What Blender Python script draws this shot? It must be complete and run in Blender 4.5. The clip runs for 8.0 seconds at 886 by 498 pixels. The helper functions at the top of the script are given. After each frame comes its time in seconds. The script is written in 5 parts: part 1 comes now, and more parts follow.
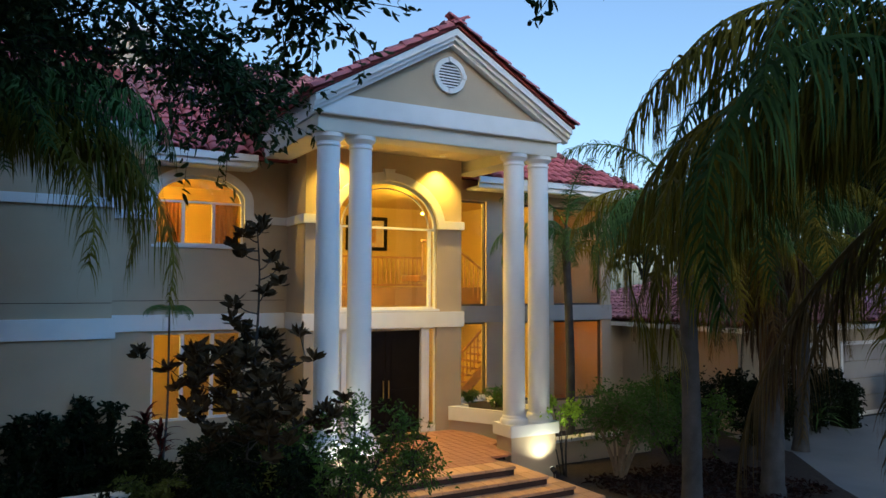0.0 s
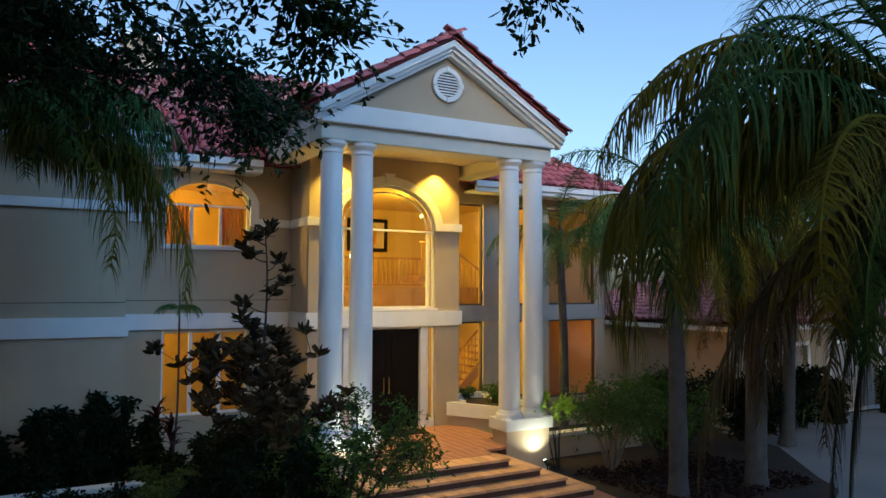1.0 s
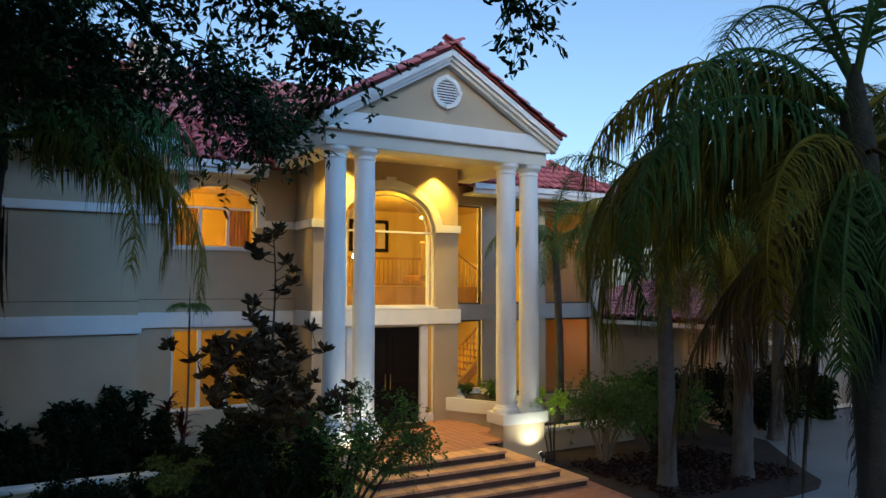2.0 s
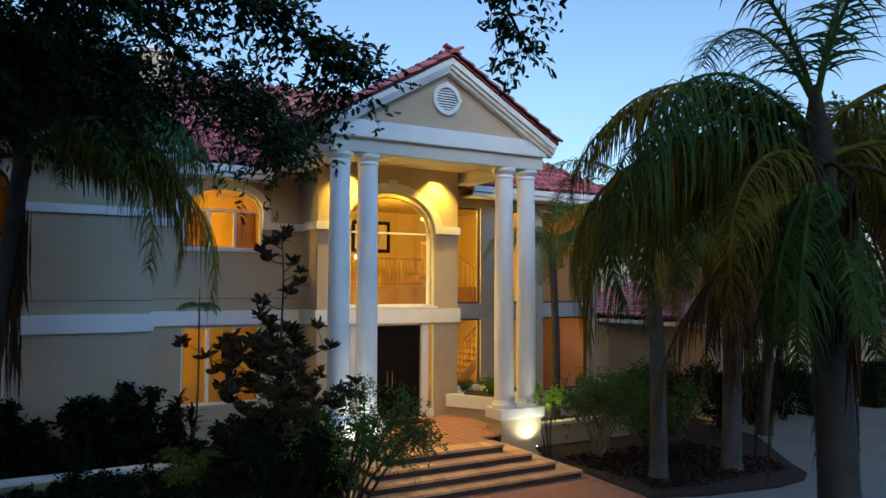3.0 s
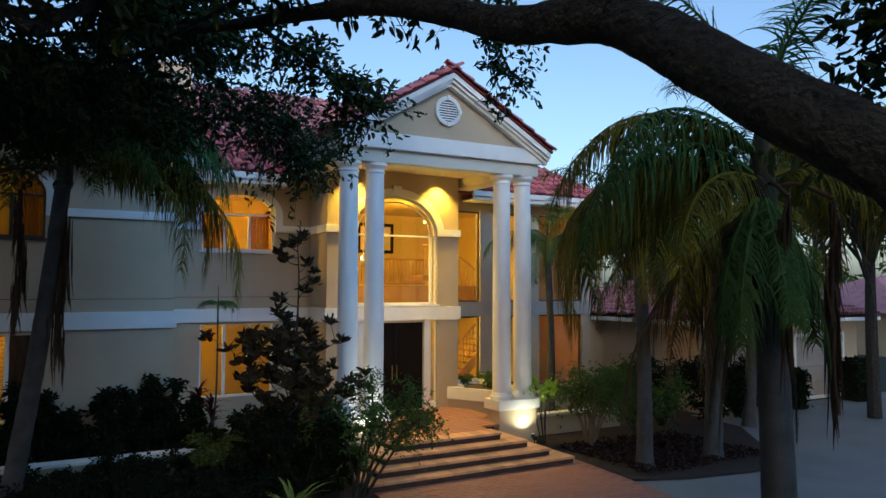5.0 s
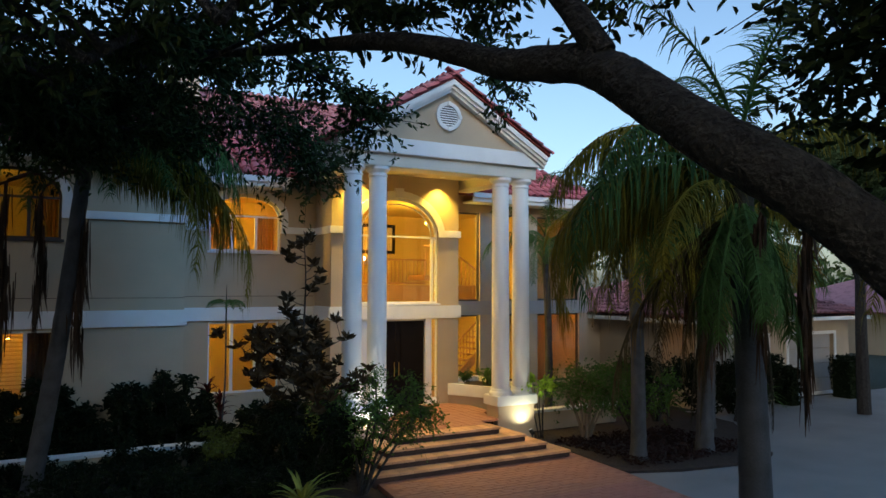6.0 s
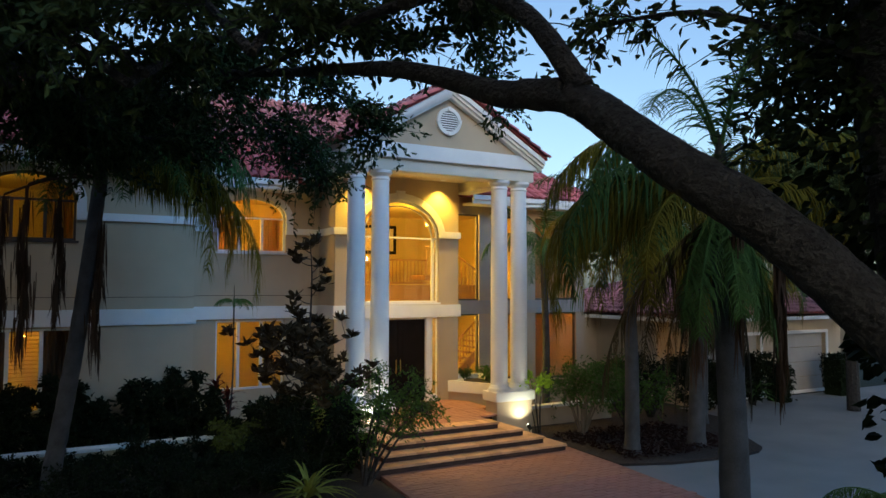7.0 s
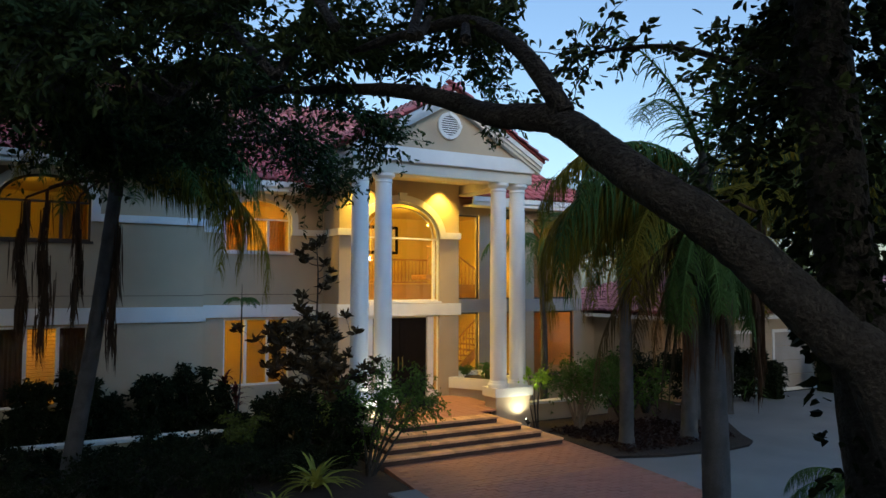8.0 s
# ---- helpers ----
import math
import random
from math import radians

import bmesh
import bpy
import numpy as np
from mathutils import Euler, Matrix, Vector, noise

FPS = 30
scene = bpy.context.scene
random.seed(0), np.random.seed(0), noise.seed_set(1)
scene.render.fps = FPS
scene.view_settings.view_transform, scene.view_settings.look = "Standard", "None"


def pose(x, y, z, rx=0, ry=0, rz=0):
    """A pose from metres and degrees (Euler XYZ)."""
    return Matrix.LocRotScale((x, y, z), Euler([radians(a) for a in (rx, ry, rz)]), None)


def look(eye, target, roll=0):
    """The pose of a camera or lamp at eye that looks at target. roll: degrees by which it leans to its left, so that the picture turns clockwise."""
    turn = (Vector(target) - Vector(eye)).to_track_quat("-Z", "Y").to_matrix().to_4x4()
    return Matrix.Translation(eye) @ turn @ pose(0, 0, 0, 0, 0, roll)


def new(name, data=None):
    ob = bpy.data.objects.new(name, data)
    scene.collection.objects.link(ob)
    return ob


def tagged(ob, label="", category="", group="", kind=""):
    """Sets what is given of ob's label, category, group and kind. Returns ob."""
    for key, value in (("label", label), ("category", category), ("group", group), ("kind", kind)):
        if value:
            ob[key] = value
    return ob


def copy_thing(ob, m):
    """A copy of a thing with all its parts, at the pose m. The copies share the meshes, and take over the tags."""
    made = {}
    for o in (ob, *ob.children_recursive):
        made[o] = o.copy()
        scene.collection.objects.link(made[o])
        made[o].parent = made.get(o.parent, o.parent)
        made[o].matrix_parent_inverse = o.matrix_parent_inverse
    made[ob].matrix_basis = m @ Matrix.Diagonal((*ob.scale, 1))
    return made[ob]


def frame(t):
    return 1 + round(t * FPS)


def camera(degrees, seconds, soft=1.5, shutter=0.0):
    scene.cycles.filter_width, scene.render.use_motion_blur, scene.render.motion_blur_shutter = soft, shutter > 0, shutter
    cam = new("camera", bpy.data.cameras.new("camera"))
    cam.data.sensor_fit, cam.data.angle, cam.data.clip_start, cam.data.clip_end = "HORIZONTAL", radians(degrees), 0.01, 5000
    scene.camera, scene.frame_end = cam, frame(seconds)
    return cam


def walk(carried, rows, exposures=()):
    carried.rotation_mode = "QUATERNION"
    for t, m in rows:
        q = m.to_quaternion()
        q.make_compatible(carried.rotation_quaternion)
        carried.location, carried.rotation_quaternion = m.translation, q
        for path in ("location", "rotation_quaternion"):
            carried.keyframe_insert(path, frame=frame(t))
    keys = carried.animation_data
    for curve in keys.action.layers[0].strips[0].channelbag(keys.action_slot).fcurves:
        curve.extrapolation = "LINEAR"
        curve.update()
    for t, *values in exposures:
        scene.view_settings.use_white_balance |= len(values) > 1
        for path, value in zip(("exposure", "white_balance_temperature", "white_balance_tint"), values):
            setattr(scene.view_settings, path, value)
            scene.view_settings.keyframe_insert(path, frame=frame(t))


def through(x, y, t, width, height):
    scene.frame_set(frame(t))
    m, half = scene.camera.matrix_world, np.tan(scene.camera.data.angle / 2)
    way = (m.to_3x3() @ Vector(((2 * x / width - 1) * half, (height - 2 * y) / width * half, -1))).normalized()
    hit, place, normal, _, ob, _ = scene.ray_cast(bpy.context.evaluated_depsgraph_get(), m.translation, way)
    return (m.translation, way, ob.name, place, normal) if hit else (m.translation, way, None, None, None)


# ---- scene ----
cam = camera(62.3, 8.0)
PATH = [
    (0, (-7.341, -15.409, 4.101), (-6.349, -13.676, 4.207), 0.2),
    (0.5, (-7.49, -15.71, 4.103), (-6.497, -13.976, 4.208), 0.2),
    (1, (-7.639, -16.0, 4.104), (-6.646, -14.267, 4.21), 0.2),
    (1.5, (-7.789, -16.283, 4.106), (-6.796, -14.55, 4.211), 0.2),
    (3, (-8.243, -17.093, 4.111), (-7.251, -15.36, 4.214), 0.2),
    (3.5, (-8.397, -17.354, 4.112), (-7.405, -15.621, 4.215), 0.2),
    (4, (-8.551, -17.612, 4.112), (-7.559, -15.879, 4.215), 0.2),
    (4.5, (-8.706, -17.869, 4.112), (-7.715, -16.135, 4.214), 0.2),
    (6, (-9.18, -18.638, 4.107), (-8.189, -16.904, 4.207), 0.2),
    (6.5, (-9.341, -18.898, 4.103), (-8.349, -17.164, 4.203), 0.2),
    (7, (-9.503, -19.162, 4.098), (-8.511, -17.428, 4.198), 0.2),
    (7.5, (-9.666, -19.431, 4.092), (-8.675, -17.696, 4.191), 0.2),
    (8, (-9.831, -19.705, 4.084), (-8.84, -17.971, 4.183), 0.2),
]
walk(cam, [(t, look(eye, target, roll)) for t, eye, target, roll in PATH], exposures=((0.0, 0.45, 5620, 6), (4.5, 0.45, 5620, 6), (6.0, 0.45, 5950, 6), (8.0, 0.45, 5950, 6)))

# ---- light ----
SUN_EL, SUN_ROT = radians(20.0), radians(205.0)
world = bpy.data.worlds.new("dusk_sky")
scene.world = world
world.use_nodes = True
wn = world.node_tree
sky = wn.nodes.new("ShaderNodeTexSky")
sky.sky_type = "NISHITA"
sky.sun_disc = False
sky.sun_elevation, sky.sun_rotation = SUN_EL, SUN_ROT
sky.air_density, sky.dust_density, sky.ozone_density = 1.0, 2.6, 1.5
wn.nodes["Background"].inputs[1].default_value = 0.15
wn.links.new(sky.outputs[0], wn.nodes["Background"].inputs[0])

sun_data = bpy.data.lights.new("sun", "SUN")
sun_data.energy, sun_data.angle, sun_data.color = 0.76, radians(30), (0.13, 0.51, 1.0)
sun = new("sun", sun_data)
sun.matrix_world = look((14, -38, 29), (0, 0, 3))


def lamp(name, kind, place, energy, color, target=None, size=0.1, spot=60, blend=0.6):
    d = bpy.data.lights.new(name, kind)
    d.energy, d.color = energy, color
    if kind == "AREA":
        d.size = size
    else:
        d.shadow_soft_size = size
    if kind == "SPOT":
        d.spot_size, d.spot_blend = radians(spot), blend
    ob = new(name, d)
    ob.matrix_world = look(place, target) if target else Matrix.Translation(place)
    return ob


WARM = (1.0, 0.54, 0.05)
GOLD = (1.0, 0.60, 0.065)
AMBER = (1.0, 0.34, 0.02)
lamp("foyer_light", "POINT", (-1.6, 3.0, 6.2), 130, WARM, size=0.04)
lamp("foyer_low_light", "POINT", (-1.6, 2.6, 2.6), 45, WARM, size=0.04)
lamp("landing_light", "POINT", (-1.5, 5.7, 6.2), 40, WARM, size=0.04)
lamp("stair_hall_light", "POINT", (1.95, 1.95, 6.1), 160, WARM, size=0.04)
lamp("stair_low_light", "POINT", (1.95, 1.95, 2.9), 130, WARM, size=0.04)
lamp("bedroom_light", "POINT", (-5.2, 2.6, 6.3), 165, WARM, size=0.04)
lamp("study_light", "POINT", (-5.2, 2.6, 2.9), 55, WARM, size=0.04)
lamp("corner_room_light", "POINT", (-10.6, 0.7, 6.3), 34, GOLD, size=0.04)
lamp("low_room_light", "POINT", (-9.45, 0.75, 2.85), 95, WARM, size=0.04)
lamp("right_room_light", "POINT", (6.0, 1.85, 2.8), 24, AMBER, size=0.04)
lamp("right_upper_light", "POINT", (6.0, 1.85, 6.0), 20, AMBER, size=0.04)
lamp("porch_downlight", "SPOT", (1.28, -0.32, 7.21), 420, GOLD, (1.28, -0.2, 0.7), 0.04, 100, 0.7)
lamp("porch_downlight_west", "SPOT", (-1.28, -0.32, 7.21), 420, GOLD, (-1.28, -0.2, 0.7), 0.04, 100, 0.7)
lamp("porch_centre_light", "SPOT", (0.0, -1.3, 7.21), 370, GOLD, (0.0, -1.1, 0.7), 0.06, 100, 0.8)
lamp("uplight_east", "SPOT", (2.30, -3.08, 0.44), 50, (1.0, 0.92, 0.60), (2.20, -2.66, 1.60), 0.03, 130, 1.0)
lamp("uplight_west", "SPOT", (-2.05, -3.18, 0.75), 70, (1.0, 0.92, 0.60), (-2.05, -2.62, 1.35), 0.03, 110, 1.0)


# ---- materials ----
def mat(name, color, rough=0.7, vary=0.25, scale=3.0, fine=60.0, bump=0.2, metal=0.0, island=False, random_object=False, tint=None):
    m = bpy.data.materials.new(name)
    m.use_nodes = True
    nt = m.node_tree
    b = nt.nodes["Principled BSDF"]
    b.inputs["Roughness"].default_value, b.inputs["Metallic"].default_value = rough, metal
    tc = nt.nodes.new("ShaderNodeTexCoord")
    n1 = nt.nodes.new("ShaderNodeTexNoise")
    n1.inputs["Scale"].default_value, n1.inputs["Detail"].default_value = scale, 5.0
    n2 = nt.nodes.new("ShaderNodeTexNoise")
    n2.inputs["Scale"].default_value, n2.inputs["Detail"].default_value = fine, 3.0
    for n in (n1, n2):
        nt.links.new(tc.outputs["Object"], n.inputs["Vector"])
    mix = nt.nodes.new("ShaderNodeMath")
    mix.operation = "MULTIPLY_ADD"
    nt.links.new(n2.outputs[0], mix.inputs[0])
    mix.inputs[1].default_value = 0.4
    nt.links.new(n1.outputs[0], mix.inputs[2])
    val = mix.outputs[0]
    if island or random_object:
        src = nt.nodes.new("ShaderNodeNewGeometry" if island else "ShaderNodeObjectInfo")
        add = nt.nodes.new("ShaderNodeMath")
        add.operation = "MULTIPLY_ADD"
        nt.links.new(src.outputs["Random Per Island" if island else "Random"], add.inputs[0])
        add.inputs[1].default_value = 0.5
        nt.links.new(val, add.inputs[2])
        val = add.outputs[0]
    ramp = nt.nodes.new("ShaderNodeValToRGB")
    c2 = tint or color
    lo, hi = (0.45, 0.95) if not (island or random_object) else (0.5, 1.4)
    ramp.color_ramp.elements[0].position, ramp.color_ramp.elements[1].position = lo, min(1.0, hi)
    ramp.color_ramp.elements[0].color = (*[c * (1 - vary) for c in color], 1)
    ramp.color_ramp.elements[1].color = (*[min(1, c * (1 + vary)) for c in c2], 1)
    nt.links.new(val, ramp.inputs[0])
    nt.links.new(ramp.outputs[0], b.inputs["Base Color"])
    if not bump:
        b.inputs["Specular IOR Level"].default_value = 0.04
    if bump:
        bp = nt.nodes.new("ShaderNodeBump")
        bp.inputs["Strength"].default_value, bp.inputs["Distance"].default_value = bump, 0.01
        nt.links.new(n2.outputs[0], bp.inputs["Height"])
        nt.links.new(bp.outputs[0], b.inputs["Normal"])
    return m


def glass_mat(name, tint=(0.9, 0.95, 0.95)):
    m = bpy.data.materials.new(name)
    m.use_nodes = True
    b = m.node_tree.nodes["Principled BSDF"]
    b.inputs["Base Color"].default_value = (*tint, 1)
    b.inputs["Roughness"].default_value, b.inputs["IOR"].default_value = 0.02, 1.45
    b.inputs["Transmission Weight"].default_value = 1.0
    return m


def glow_mat(name, color, strength):
    m = bpy.data.materials.new(name)
    m.use_nodes = True
    b = m.node_tree.nodes["Principled BSDF"]
    b.inputs["Base Color"].default_value = (*color, 1)
    b.inputs["Emission Color"].default_value = (*color, 1)
    b.inputs["Emission Strength"].default_value = strength
    return m


def cloth_mat(name, color, through=0.5):
    """Thin cloth: part of the light comes through."""
    m = mat(name, color, 0.9, 0.2, 4, 30, 0.2)
    nt = m.node_tree
    t = nt.nodes.new("ShaderNodeBsdfTranslucent")
    t.inputs[0].default_value = (*color, 1)
    mx = nt.nodes.new("ShaderNodeMixShader")
    mx.inputs[0].default_value = through
    nt.links.new(nt.nodes["Principled BSDF"].outputs[0], mx.inputs[1])
    nt.links.new(t.outputs[0], mx.inputs[2])
    nt.links.new(mx.outputs[0], nt.nodes["Material Output"].inputs[0])
    return m


STUCCO = mat("tan_stucco", (0.45, 0.36, 0.255), 0.9, 0.10, 0.8, 90, 0.5)
TRIM = mat("white_painted_trim", (0.74, 0.74, 0.74), 0.6, 0.07, 1.5, 120, 0.12)
COLUMN = mat("white_painted_column", (0.78, 0.78, 0.78), 0.55, 0.05, 1.2, 100, 0.10)
FRIEZE = mat("pale_cream_frieze", (0.60, 0.57, 0.50), 0.8, 0.06, 1.0, 80, 0.2)
CEIL = mat("cream_porch_plaster", (0.60, 0.51, 0.38), 0.85, 0.06, 1.0, 80, 0.2)
TILE = mat("red_barrel_tile", (0.26, 0.042, 0.050), 0.6, 0.35, 2.5, 50, 0.3, random_object=True, tint=(0.36, 0.10, 0.105))
TILE_J = mat("red_barrel_tile_field", (0.20, 0.058, 0.066), 0.7, 0.4, 2.5, 50, 0.3, island=True, tint=(0.28, 0.12, 0.125))
ROOFBASE = mat("roof_underlay", (0.24, 0.05, 0.05), 0.9, 0.2)
FRAME = mat("white_aluminium_frame", (0.72, 0.73, 0.75), 0.4, 0.04, 2, 80, 0.05)
DARKFRAME = mat("bronze_frame", (0.06, 0.05, 0.045), 0.45, 0.2, 2, 80, 0.1)
GLASS = glass_mat("window_glass")
ROOM = mat("warm_interior_wall", (0.60, 0.44, 0.12), 0.85, 0.05, 0.8, 60, 0.1)
ROOMFLOOR = mat("interior_wood_floor", (0.30, 0.17, 0.07), 0.5, 0.25, 2, 40, 0.1)
CURTAIN = cloth_mat("amber_curtain", (0.66, 0.40, 0.06))
BLIND = cloth_mat("cream_blind_slat", (0.80, 0.62, 0.25))
DRAPE = mat("dark_brown_drape", (0.07, 0.035, 0.015), 0.95, 0.3, 4, 30, 0.2)
WOOD = mat("dark_walnut_wood", (0.008, 0.005, 0.0035), 0.6, 0.4, 3, 40, 0.2)
WOOD.node_tree.nodes["Principled BSDF"].inputs["Specular IOR Level"].default_value = 0.12
OAKWOOD = mat("honey_oak_wood", (0.35, 0.18, 0.06), 0.5, 0.25, 3, 40, 0.15)
PAVER = mat("terracotta_paver", (0.37, 0.175, 0.115), 0.75, 0.09, 2, 50, 0.35, random_object=True)
PAVER_J = mat("terracotta_paver_field", (0.34, 0.155, 0.12), 0.75, 0.12, 1.2, 50, 0.35, island=True)
GROUT = mat("paver_joint", (0.32, 0.155, 0.11), 0.95, 0.2)
STEP = mat("step_paver", (0.50, 0.29, 0.16), 0.8, 0.3, 2, 40, 0.35, random_object=True)
# dark brown that puts the shade of risers and joints into the colour
SHADE_BROWN = mat("painted_shade_brown", (0.06, 0.03, 0.02), 0.85, 0.3, 3, 40, 0.3)
CONCRETE = mat("grey_concrete_drive", (0.21, 0.22, 0.23), 0.85, 0.15, 0.6, 60, 0.25)
MULCH = mat("dark_bark_mulch", (0.026, 0.018, 0.014), 0.95, 0.5, 8, 60, 0.9)
SOIL = mat("garden_soil_grass", (0.022, 0.028, 0.013), 0.95, 0.4, 3, 50, 0.6)
BARK = mat("oak_bark", (0.032, 0.030, 0.029), 0.92, 0.65, 14, 34, 1.0)
BARK.node_tree.nodes["Bump"].inputs["Distance"].default_value = 0.05
PBARK = mat("grey_palm_bark", (0.056, 0.058, 0.062), 0.9, 0.35, 4, 40, 0.6)
OLEAF = mat("oak_leaf", (0.040, 0.058, 0.023), 0.6, 0.65, 2, 20, 0.0, island=True)
PLEAF = mat("palm_leaflet", (0.052, 0.094, 0.026), 0.6, 0.5, 1.5, 20, 0.0, island=True)
PDEAD = mat("dry_palm_leaflet", (0.09, 0.065, 0.03), 0.7, 0.5, 1.5, 20, 0.0, island=True)
PMIX = mat("yellowing_palm_leaflet", (0.125, 0.103, 0.013), 0.6, 0.5, 1.5, 20, 0.0, island=True)
BLEAF = mat("shrub_leaf", (0.055, 0.105, 0.022), 0.6, 0.5, 2, 20, 0.0, island=True)
# bright copy of the shrub leaf, with the uplight's glow in its colour
LIT_LEAF = mat("painted_lit_leaf", (0.28, 0.42, 0.04), 0.5, 0.4, 2, 20, 0.0, island=True)
# near-black matt leaf: the deep shade of the beds is in the colour
SHADED_LEAF = mat("shaded_leaf", (0.009, 0.0135, 0.006), 0.6, 0.5, 2, 20, 0.0, island=True)
MAGN = mat("magnolia_leaf", (0.014, 0.014, 0.009), 0.55, 0.5, 2, 20, 0.0, island=True, tint=(0.042, 0.030, 0.016))
REDLEAF = mat("burgundy_cordyline_leaf", (0.05, 0.011, 0.012), 0.6, 0.4, 2, 20, 0.0, island=True)
BROM = mat("yellow_green_bromeliad_leaf", (0.20, 0.22, 0.05), 0.5, 0.35, 2, 20, 0.0, island=True)
METAL = mat("black_metal", (0.03, 0.03, 0.03), 0.4, 0.2, 3, 60, 0.1, metal=0.6)
BRASS = mat("brass", (0.55, 0.38, 0.14), 0.3, 0.1, 3, 60, 0.05, metal=1.0)
BULB = glow_mat("lit_bulb", (1.0, 0.80, 0.45), 25)
LENS = glow_mat("lit_lens", (1.0, 0.92, 0.7), 12)
PAPER = mat("print_paper", (0.62, 0.52, 0.35), 0.8, 0.1)


# ---- mesh helpers ----
class MB:
    def __init__(self):
        self.v, self.f = [], []

    def add(self, vs, fs):
        o = len(self.v)
        self.v.extend([tuple(p) for p in vs])
        self.f.extend([tuple(i + o for i in f) for f in fs])
        return self

    def box(self, x0, x1, y0, y1, z0, z1):
        vs = [(x, y, z) for x in (x0, x1) for y in (y0, y1) for z in (z0, z1)]
        return self.add(vs, [(0, 1, 3, 2), (4, 6, 7, 5), (0, 4, 5, 1), (2, 3, 7, 6), (0, 2, 6, 4), (1, 5, 7, 3)])

    def prism(self, poly, at0, at1, axis="y"):
        """poly: (a, b) pairs in the plane across axis; y: (x, z), x: (y, z), z: (x, y)."""
        n = len(poly)
        put = {"y": lambda a, b, c: (a, c, b), "x": lambda a, b, c: (c, a, b), "z": lambda a, b, c: (a, b, c)}[axis]
        vs = [put(a, b, at0) for a, b in poly] + [put(a, b, at1) for a, b in poly]
        fs = [tuple(range(n)), tuple(range(2 * n - 1, n - 1, -1))]
        fs += [(i, n + i, n + (i + 1) % n, (i + 1) % n) for i in range(n)]
        return self.add(vs, fs)

    def ring(self, outer, inner, y0, y1):
        """A flat band between two open (x, z) lines of equal length, from y0 to y1."""
        n = len(outer)
        vs = [(a, y, b) for line, y in ((outer, y0), (inner, y0), (outer, y1), (inner, y1)) for a, b in line]
        fs = []
        for i in range(n - 1):
            a, b, c, d = i, n + i, 2 * n + i, 3 * n + i
            fs += [(a, a + 1, b + 1, b), (c, d, d + 1, c + 1), (a, c, c + 1, a + 1), (b, b + 1, d + 1, d)]
        fs += [(0, n, 3 * n, 2 * n), (n - 1, 3 * n - 1, 4 * n - 1, 2 * n - 1)]
        return self.add(vs, fs)

    def tube(self, pts, radii, n=8, cap=True, wob=0.0, rng=None):
        pts = [Vector(p) for p in pts]
        o, m = len(self.v), len(pts)
        side = None
        for i, p in enumerate(pts):
            d = (pts[min(i + 1, m - 1)] - pts[max(i - 1, 0)]).normalized()
            if side is None:
                side = d.orthogonal().normalized()
            else:
                side = (side - d * side.dot(d)).normalized()
            up = d.cross(side)
            r = radii[i] if hasattr(radii, "__len__") else radii
            for k in range(n):
                a = 2 * math.pi * k / n
                rr = r * (1 + (rng.uniform(-wob, wob) if rng and wob else 0))
                self.v.append(tuple(p + (side * math.cos(a) + up * math.sin(a)) * rr))
        for i in range(m - 1):
            for k in range(n):
                a, b = o + i * n + k, o + i * n + (k + 1) % n
                self.f.append((a, b, b + n, a + n))
        if cap:
            self.f.append(tuple(o + k for k in range(n - 1, -1, -1)))
            self.f.append(tuple(o + (m - 1) * n + k for k in range(n)))
        return self

    def lathe(self, cx, cy, prof, n=32):
        o, m = len(self.v), len(prof)
        for r, z in prof:
            for k in range(n):
                a = 2 * math.pi * k / n
                self.v.append((cx + r * math.cos(a), cy + r * math.sin(a), z))
        for i in range(m - 1):
            for k in range(n):
                a, b = o + i * n + k, o + i * n + (k + 1) % n
                self.f.append((a, b, b + n, a + n))
        self.f.append(tuple(o + k for k in range(n - 1, -1, -1)))
        self.f.append(tuple(o + (m - 1) * n + k for k in range(n)))
        return self

    def mesh(self, name, bevel=0.0, smooth=False):
        me = bpy.data.meshes.new(name)
        me.from_pydata(self.v, [], self.f)
        bm = bmesh.new()
        bm.from_mesh(me)
        bmesh.ops.recalc_face_normals(bm, faces=bm.faces)
        if bevel:
            bmesh.ops.bevel(bm, geom=list(bm.edges), offset=bevel, segments=2, affect="EDGES", clamp_overlap=True)
        bm.to_mesh(me)
        bm.free()
        if smooth:
            me.polygons.foreach_set("use_smooth", [True] * len(me.polygons))
            me.set_sharp_from_angle(angle=radians(40))
        return me


def part(name, mb, material, parent=None, label="", bevel=0.0, smooth=False):
    me = mb.mesh(name, bevel, smooth) if isinstance(mb, MB) else mb
    if not me.materials:
        me.materials.append(material)
    ob = new(name, me)
    if parent is not None:
        ob.parent = parent
        if parent.type == "EMPTY":
            ob.matrix_parent_inverse = Matrix.Translation(parent.location).inverted()
    if label:
        ob["label"] = label
    return ob


def thing(name, place, label, category, group="", kind=""):
    e = new(name)
    e.location = place
    e.empty_display_size = 0.2
    return tagged(e, label, category, group, kind)


def structure(name, mb, material, label, category, bevel=0.0, smooth=False):
    return tagged(part(name, mb, material, None, "", bevel, smooth), label, category, kind="structure")


# ---- house shell ----
def arc(cx, zc, a, b, n=20):
    return [(cx + a * math.cos(math.pi * (1 - i / n)), zc + b * math.sin(math.pi * (1 - i / n))) for i in range(n + 1)]


